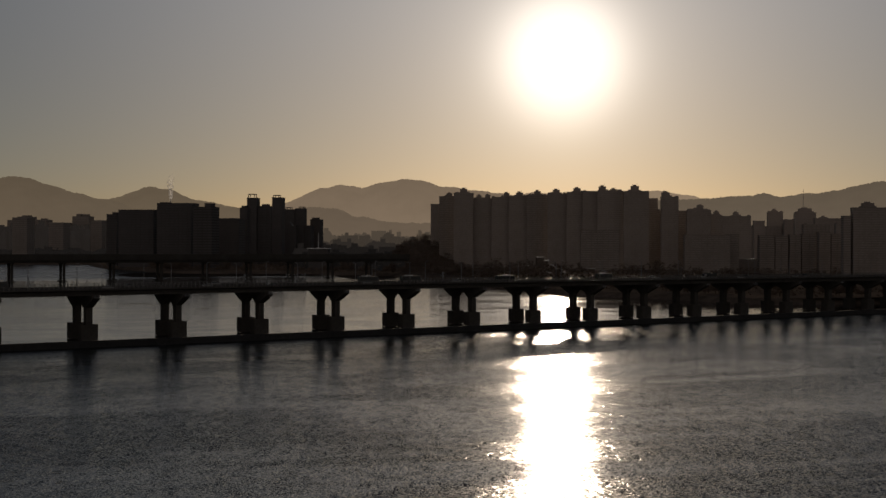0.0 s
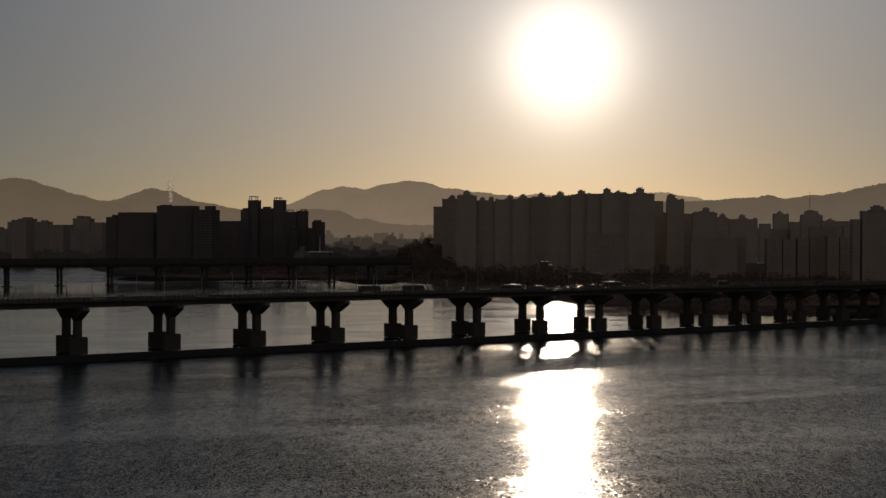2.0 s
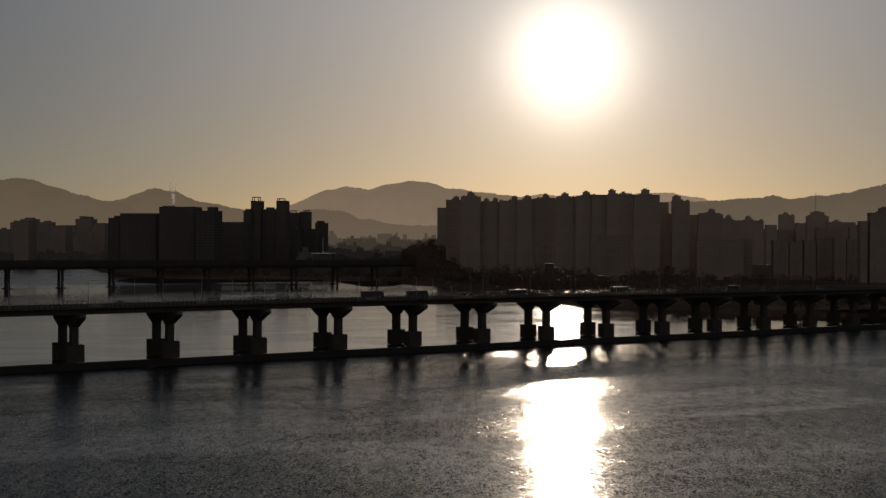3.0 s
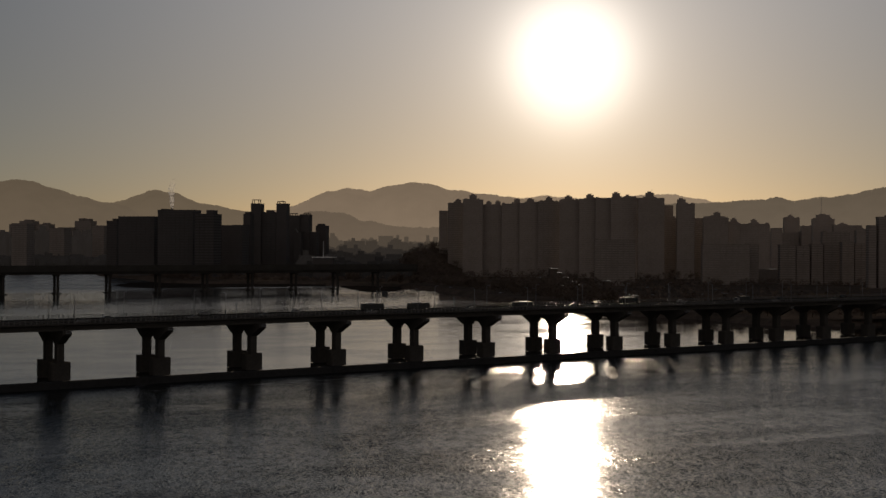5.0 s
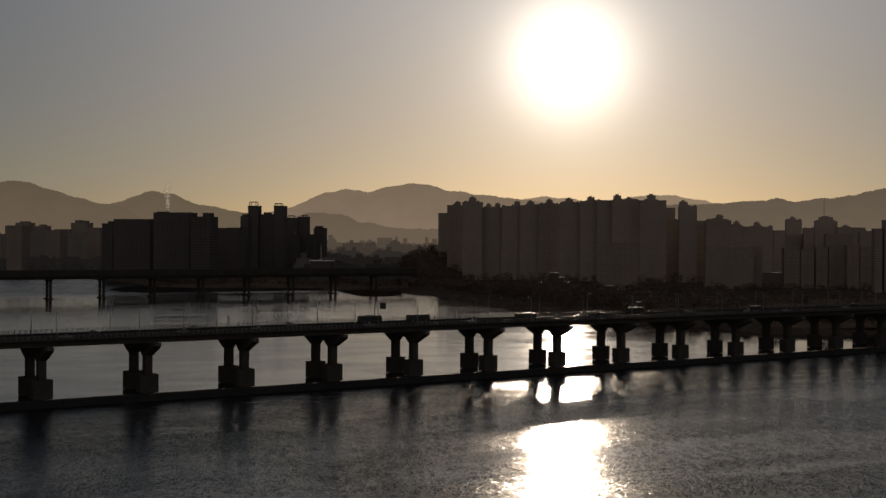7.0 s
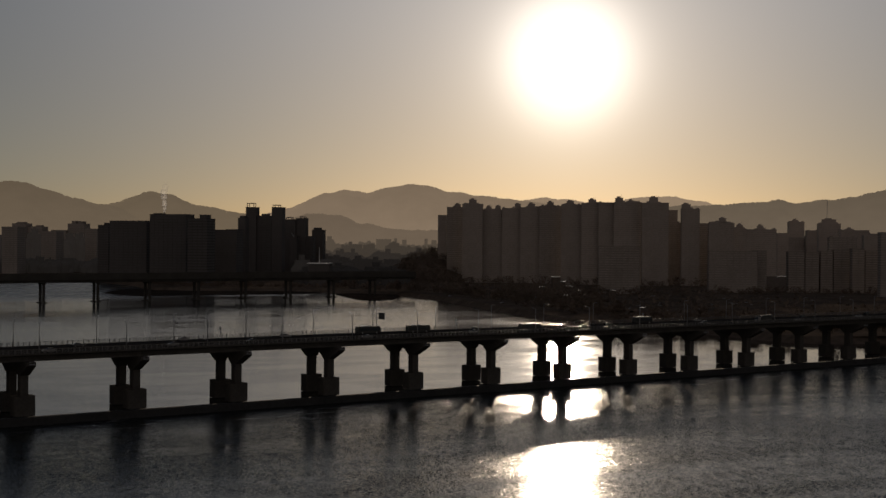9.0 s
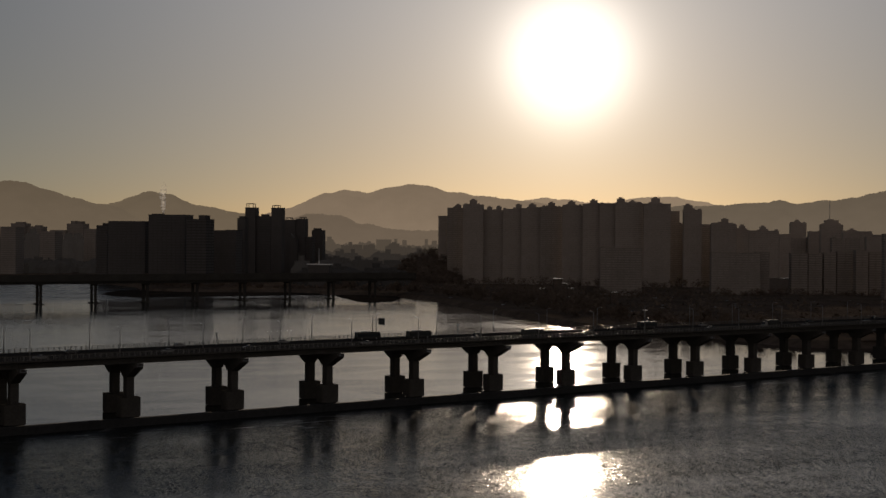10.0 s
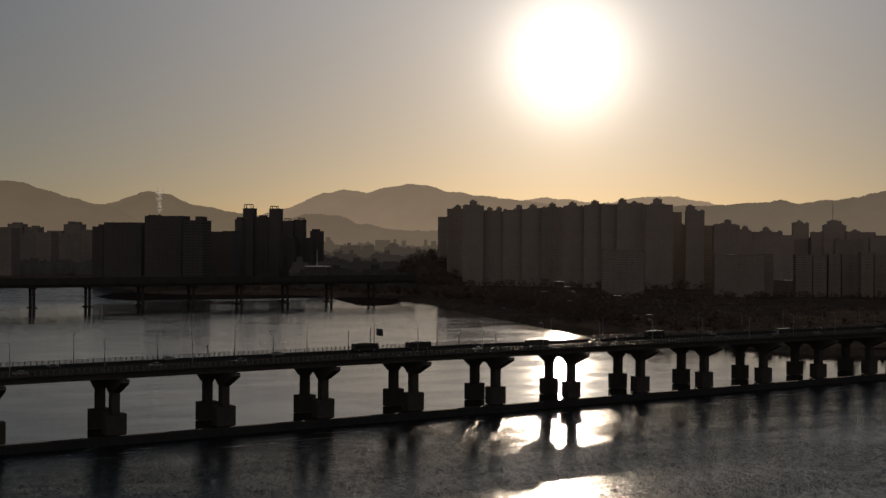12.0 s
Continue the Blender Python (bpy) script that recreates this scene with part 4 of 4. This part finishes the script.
def car(m, paint, label, group="cars on the bridge"):
    c = thing("car", m, label, "car", group)
    part("body", extruded([(-2.25, 0.35), (-2.3, 0.75), (-2.2, 0.98), (-1.6, 1.0), (-0.3, 1.02), (0.75, 1.0), (1.9, 0.86), (2.25, 0.7), (2.3, 0.4), (1.9, 0.28), (-1.9, 0.28)], 0.9, 0.06), paint, c)
    part("windows", extruded([(-1.75, 0.99), (-1.25, 1.40), (0.2, 1.42), (0.95, 0.99)], 0.78, 0.14), GLASS, c)
    part("roof", extruded([(-1.2, 1.405), (-0.9, 1.47), (-0.1, 1.48), (0.2, 1.425)], 0.70, 0.06), paint, c)
    for x in (-1.4, 1.4):
        for y in (-0.8, 0.8):
            wheel(c, x, y, 0.32)
    for y in (-0.6, 0.6):
        bm = bmesh.new(); box(bm, 2.2, 2.31, y - 0.2, y + 0.2, 0.6, 0.74); part("headlight", bm, LENS, c)
    return c


def bus(m, paint, label):
    b = thing("bus", m, label, "bus", "buses on the bridge")
    part("body", extruded([(-5.5, 0.4), (-5.55, 1.1), (-5.5, 3.05), (-5.3, 3.25), (5.2, 3.25), (5.45, 3.0), (5.6, 1.2), (5.55, 0.4)], 1.25, 0.1), paint, b)
    for y in (-1.0, 1.0):
        bm = bmesh.new(); box(bm, -5.1, 5.2, y * 1.262 - 0.02, y * 1.262 + 0.02, 1.35, 2.6); part("window_strip", bm, GLASS, b)
    bm = bmesh.new(); box(bm, -3.0, 1.2, -0.8, 0.8, 3.25, 3.5); part("air_conditioner", bm, WHITE_PAINT, b)
    for x in (-3.3, 3.6):
        for y in (-1.1, 1.1):
            wheel(b, x, y, 0.5, 0.3)
    return b


def truck(m, paint, label):
    t = thing("truck", m, label, "truck", "trucks on the bridge")
    bm = bmesh.new(); box(bm, -5.2, 2.9, -1.25, 1.25, 0.95, 3.6); part("cargo_box", bm, paint, t)
    part("cab", extruded([(3.1, 0.5), (3.1, 2.9), (4.6, 2.9), (5.2, 1.7), (5.3, 0.5)], 1.2, 0.1), CAR_WHITE, t)
    part("windscreen", extruded([(4.62, 2.75), (4.72, 2.75), (5.22, 1.75), (5.12, 1.75)], 1.02), GLASS, t)
    bm = bmesh.new(); box(bm, -5.2, 4.8, -0.45, 0.45, 0.55, 0.95); part("chassis", bm, STEEL, t)
    for x in (-4.0, -2.8, 4.0):
        for y in (-1.05, 1.05):
            wheel(t, x, y, 0.5, 0.3)
    return t


bus0 = bus(on_deck(104.8, 19.6), CAR_GREY, "dark city bus crossing the road bridge")
copy_thing(bus0, on_deck(-78.0, 19.6)); copy_thing(bus0, on_deck(262.0, 19.6)); copy_thing(bus0, on_deck(178, 2.2, 180))
copy_thing(bus0, on_deck(127.5, 15.6))
truck0 = truck(on_deck(-118, 23.0), CAR_GREY, "dark box truck crossing the road bridge")
copy_thing(truck0, on_deck(325, -2.0, 180))
car0 = car(on_deck(42.6, 2.0, 180), CAR_GREY, "grey saloon car driving over the bridge")
car1 = car(on_deck(147.4, 2.0, 180), CAR_WHITE, "white saloon car driving over the bridge")
for x, y in ((10.8, 2.0), (-36, -1.6), (92, -1.6), (212, 5.6), (287, 2.0), (352, -1.6), (410, 5.6)):
    copy_thing(car0 if int(x) % 2 else car1, on_deck(x, y, 180))
for x, y in ((-20, 15.6), (24, 22.8), (66, 19.4), (158, 15.6), (196, 22.8), (236, 15.6), (300, 19.4), (376, 15.6), (440, 22.8)):
    copy_thing(car0 if int(x) % 3 else car1, on_deck(x, y))

# cars parked in the riverside park
park = car(pose(640, 560, 6.3, 0, 0, 20), CAR_WHITE, "white car parked in the riverside park", "cars parked by the river")
rnd = random.Random(11)
for k in range(22):
    copy_thing(park, pose(560 + 14 * k + rnd.uniform(-20, 20), 300 + rnd.uniform(0, 420) + 6 * k, 6.6, 0, 0, rnd.choice((20, 110, 60, 200)) + rnd.uniform(-8, 8)))

# ---------------------------------------------------------------- halls, mast and steam
hall = thing("hall", pose(640, 1060, 6.8, 0, 0, -39.5), "low dark hall with a thin pale roof edge", "hall")
bm = bmesh.new(); box(bm, -14, 14, -9, 9, 0, 30); part("wall", bm, FACADE_DARK, hall)
bm = bmesh.new(); prism(bm, rounded(32, 21, 2), 30, 31.0); part("roof", bm, WHITE_PAINT, hall, "thin white roof slab")
bm = bmesh.new(); tube(bm, [(0, -6, 31), (0, -6, 53)], [0.5, 0.25], 8); part("flagpole", bm, WHITE_PAINT, hall, "slender white pole")


def shed(x, y, w, d, h, rz):
    """A flat park building with a shiny metal roof of low pitch."""
    b = thing("park_building", pose(x, y, 5.9, 0, 0, rz), "plain dark park building with a shiny metal roof", "building", "buildings in the riverside park")
    bm = bmesh.new(); box(bm, -w / 2, w / 2, -d / 2, d / 2, 0, h); part("wall", bm, FACADE_GREY if w > 20 else DARK_BRICK, b)
    bm = bmesh.new(); slab_x(bm, [(-d / 2 - 0.5, h), (d / 2 + 0.5, h), (d / 2 + 0.5, h + 0.2), (0, h + 0.42), (-d / 2 - 0.5, h + 0.2)], -w / 2 - 0.5, w / 2 + 0.5); part("roof", bm, SHINY_ROOF, b, "shiny sheet metal roof")
    bm = bmesh.new(); box(bm, -0.6, 0.6, -d / 2 - 0.06, -d / 2, 0.0, 2.2); part("door", bm, GALVANISED, b)


# narrow ones are stand-ins whose roofs mirror the sun as bright specks
for x, y, w, d, h in ((677, 599, 9, 5, 23.7), (638, 539, 4, 4, 20.7), (637, 573, 4, 4, 14.7), (664, 561, 5, 4, 14.7), (668, 552, 4, 4, 10.7), (690, 524, 7, 5, 11.7), (613, 503, 5, 4, 8.7), (634, 504, 3, 4, 8.7), (549, 328, 4, 3, 5.7), (1081, 651, 26, 8, 19.7)):
    shed(x, y, w, d, h, -38 + (x * 7 + y * 3) % 31 - 15)

mast = thing("antenna_mast", pose(1652, 1033, 114.35), "slender lattice antenna mast on a roof", "mast")
for u, v in ((-0.9, -0.5), (0.9, -0.5), (0, 1.0)):
    bm = bmesh.new(); tube(bm, [(u, v, 0), (u * 0.15, v * 0.15, 36)], [0.16, 0.10], 6); part("leg", bm, STEEL, mast)
bm = bmesh.new()
for k in range(11):
    f = 1 - 0.85 * k / 11
    box(bm, -0.9 * f, 0.9 * f, -0.5 * f - 0.06, -0.5 * f + 0.06, 3.2 * k, 3.2 * k + 0.15)
part("brace", bm, STEEL, mast)

stack = thing("flue", pose(515, 1310, 106), "short steel flue on the roof of the commercial block", "flue")
bm = bmesh.new(); tube(bm, [(0, 0, 0), (0, 0, 3.0)], [0.8, 0.8], 12); part("pipe", bm, GALVANISED, stack, smooth=True)
bm = bmesh.new(); tube(bm, [(0, 0, 2.8), (0, 0, 3.2)], [1.0, 1.0], 12); part("rim", bm, GALVANISED, stack)
bm = bmesh.new()
rise = [k / 26 for k in range(27)]
tube(bm, [(2.2 * math.sin(f * 9) * f + 1.2 * noise.noise((f * 8, 0, 0)), noise.noise((f * 8, 5, 0)), 46 * f) for f in rise],
     [(1.6 + 4.4 * f ** 0.6) * (1 + 0.5 * noise.noise((f * 14, 2, 1))) * (1 - 0.7 * f ** 6) for f in rise], 14)
plume = link_mesh("steam_plume", bm, STEAM, smooth=True)
plume.matrix_basis = pose(515, 1310, 109)
tagged(plume, "thin white plume of steam rising from a roof flue", "steam", kind="stuff")


# slanted glazing beside a tower, added and tilted to mirror the sun as a glint
glazing = thing("glazing", Matrix.Translation((822, 1500, 80)) @ Vector((0.66, -0.53, 0.53)).to_track_quat("Z", "Y").to_matrix().to_4x4(), "slanted glass roof catching the sun beside a tower", "glass roof")
for k in range(4):
    bm = bmesh.new(); box(bm, -5 + 2.5 * k, -2.6 + 2.5 * k, -4.5, 4.5 - 1.4 * k, -0.05, 0.05); part("pane", bm, GLAZING, glazing)
bm = bmesh.new()
for k in range(5):
    box(bm, -5.08 + 2.5 * k, -4.98 + 2.5 * k, -4.6, 4.6 - 1.2 * k, -0.2, 0.1)
part("glazing_bar", bm, STEEL, glazing)
building("annex", "dark annex below a slanted glass roof", 828, 1506, 14, 77, 12, turn=-46, mat=FACADE_DARK, category="annex")

# ---------------------------------------------------------------- trees on the banks
def tree(m, height, spread, seed, label):
    rnd = random.Random(seed)
    t = thing("tree", m, label, "tree", "trees along the bank")
    bm = bmesh.new()
    tube(bm, [(0, 0, -0.5), (0.1, 0, height * 0.35), (0, 0.15, height * 0.7)], [0.035 * height, 0.025 * height, 0.008 * height], 6)
    limbs = []
    for k in range(7):
        a, z = rnd.uniform(0, 6.28), height * rnd.uniform(0.28, 0.55)
        e = Vector((spread * 0.75 * math.cos(a), spread * 0.75 * math.sin(a), z + height * rnd.uniform(0.15, 0.35)))
        tube(bm, [(0, 0, z), tuple(e * 0.5 + Vector((0, 0, z * 0.5))), tuple(e)], [0.012 * height, 0.008 * height, 0.003 * height], 5)
        limbs.append(e)
    part("trunk", bm, BARK, t)
    bm = bmesh.new()
    for k in range(260):
        c = rnd.choice(limbs) * rnd.uniform(0.4, 1.1)
        c = Vector((c.x + rnd.gauss(0, spread * 0.28), c.y + rnd.gauss(0, spread * 0.28), max(height * 0.3, c.z + rnd.gauss(0, height * 0.12))))
        r = rnd.uniform(0.25, 0.6) * height / 10
        v = [bm.verts.new(c + Vector((rnd.gauss(0, r), rnd.gauss(0, r), rnd.gauss(0, r)))) for _ in range(4)]
        bm.faces.new((v[0], v[1], v[2])); bm.faces.new((v[0], v[2], v[3])); bm.faces.new((v[1], v[3], v[2]))
    part("crown", bm, FOLIAGE, t)
    return t


protos = [tree(pose(640, 742, 5.8), 9, 4.0, 21, "broad leafless brown tree on the embankment"), tree(pose(632, 700, 5.8), 12, 4.5, 22, "tall leafless brown tree on the embankment"),
          tree(pose(600, 640, 5.8), 7, 3.2, 23, "small leafless brown tree on the embankment"), tree(pose(640, 860, 5.8), 14, 5.5, 24, "large leafless brown tree on the embankment")]
rnd = random.Random(5)
LINE = [(470, 1330), (480, 1270), (440, 1110), (480, 1060), (540, 1030), (590, 995), (625, 905), (645, 835), (640, 760), (605, 650), (555, 505), (500, 365), (470, 290), (475, 235), (485, 180), (480, 120), (490, 92), (560, 75), (640, 52), (720, -30)]
for (ax, ay), (bx, by) in zip(LINE, LINE[1:]):
    n = max(2, int(math.hypot(bx - ax, by - ay) / 11))
    for k in range(n):
        u = (k + rnd.random()) / n
        x, y = ax + (bx - ax) * u + rnd.uniform(-6, 55) * 0.8, ay + (by - ay) * u + rnd.uniform(-10, 10)
        copy_thing(rnd.choice(protos), pose(x, y, 5.9, 0, 0, rnd.uniform(0, 360)))

# belt of scrub and woods behind the shore
bm = bmesh.new()
rnd = random.Random(9)
for (ax, ay), (bx, by) in zip(LINE, LINE[1:]):
    n = int(math.hypot(bx - ax, by - ay) * 5)
    for k in range(n):
        u = rnd.random()
        far = rnd.random() ** 1.5
        x, y = ax + (bx - ax) * u + 20 + 330 * far, ay + (by - ay) * u + rnd.uniform(-20, 60)
        h = rnd.uniform(1.5, 5 + 7 * noise.noise((x * 0.02, y * 0.02, 0)) ** 2 * 4 + 4 * far)
        c = Vector((x, y, 6 + h * rnd.random()))
        r = rnd.uniform(0.6, 1.6)
        v = [bm.verts.new(c + Vector((rnd.gauss(0, r), rnd.gauss(0, r), rnd.gauss(0, r * 0.8)))) for _ in range(4)]
        bm.faces.new((v[0], v[1], v[2])); bm.faces.new((v[0], v[2], v[3])); bm.faces.new((v[1], v[3], v[2]))
tagged(link_mesh("scrub", bm, FOLIAGE), "dark winter scrub and woods behind the shore", "scrub", kind="stuff")

# belts of tall trees at the feet of the blocks
bm = bmesh.new()
for line, tall in (([(760, 1240), (880, 1120), (950, 1010), (1030, 880), (1090, 800), (1140, 760), (1210, 720), (1330, 690)], 17), ([(770, 1230), (830, 1200), (900, 1160)], 22), ([(780, 690), (800, 650), (870, 610), (960, 590), (1060, 560), (1110, 500), (1190, 430)], 13), ([(585, 470), (622, 535), (650, 580), (700, 700), (740, 742)], 21), ([(600, 450), (640, 505), (675, 545), (690, 590)], 16)):
    for (ax, ay), (bx, by) in zip(line, line[1:]):
        for k in range(int(math.hypot(bx - ax, by - ay) / 3.2)):
            u = rnd.random()
            x, y = ax + (bx - ax) * u + rnd.uniform(-22, 14), ay + (by - ay) * u + rnd.uniform(-14, 14)
            h = tall * (0.55 + 0.45 * rnd.random()) * (0.8 + 0.5 * noise.noise((x * 0.03, y * 0.03, 1)))
            tube(bm, [(x, y, 5.8), (x + 0.2, y, 5.8 + h * 0.7)], [0.22, 0.08], 4)
            for _ in range(34):
                c = Vector((x + rnd.gauss(0, 2.0), y + rnd.gauss(0, 2.0), 5.8 + h * (0.25 + 0.75 * rnd.random() ** 0.8)))
                v = [bm.verts.new(c + Vector((rnd.gauss(0, 0.9), rnd.gauss(0, 0.9), rnd.gauss(0, 0.7)))) for _ in range(3)]
                bm.faces.new(v)
for k in range(420):
    a, d = rnd.uniform(0, 6.28), KNOLL[2] * math.sqrt(rnd.random())
    x, y = KNOLL[0] + d * math.cos(a), KNOLL[1] + d * math.sin(a)
    z, h = knoll_height(x, y) - 0.3, rnd.uniform(8, 14)
    tube(bm, [(x, y, z), (x + 0.2, y, z + h * 0.7)], [0.22, 0.08], 4)
    for _ in range(34):
        c = Vector((x + rnd.gauss(0, 2.2), y + rnd.gauss(0, 2.2), z + h * (0.25 + 0.75 * rnd.random() ** 0.8)))
        bm.faces.new([bm.verts.new(c + Vector((rnd.gauss(0, 1.0), rnd.gauss(0, 1.0), rnd.gauss(0, 0.8)))) for _ in range(3)])
tagged(link_mesh("woods", bm, FOLIAGE), "dark belts of winter trees below the blocks", "woods", kind="stuff")
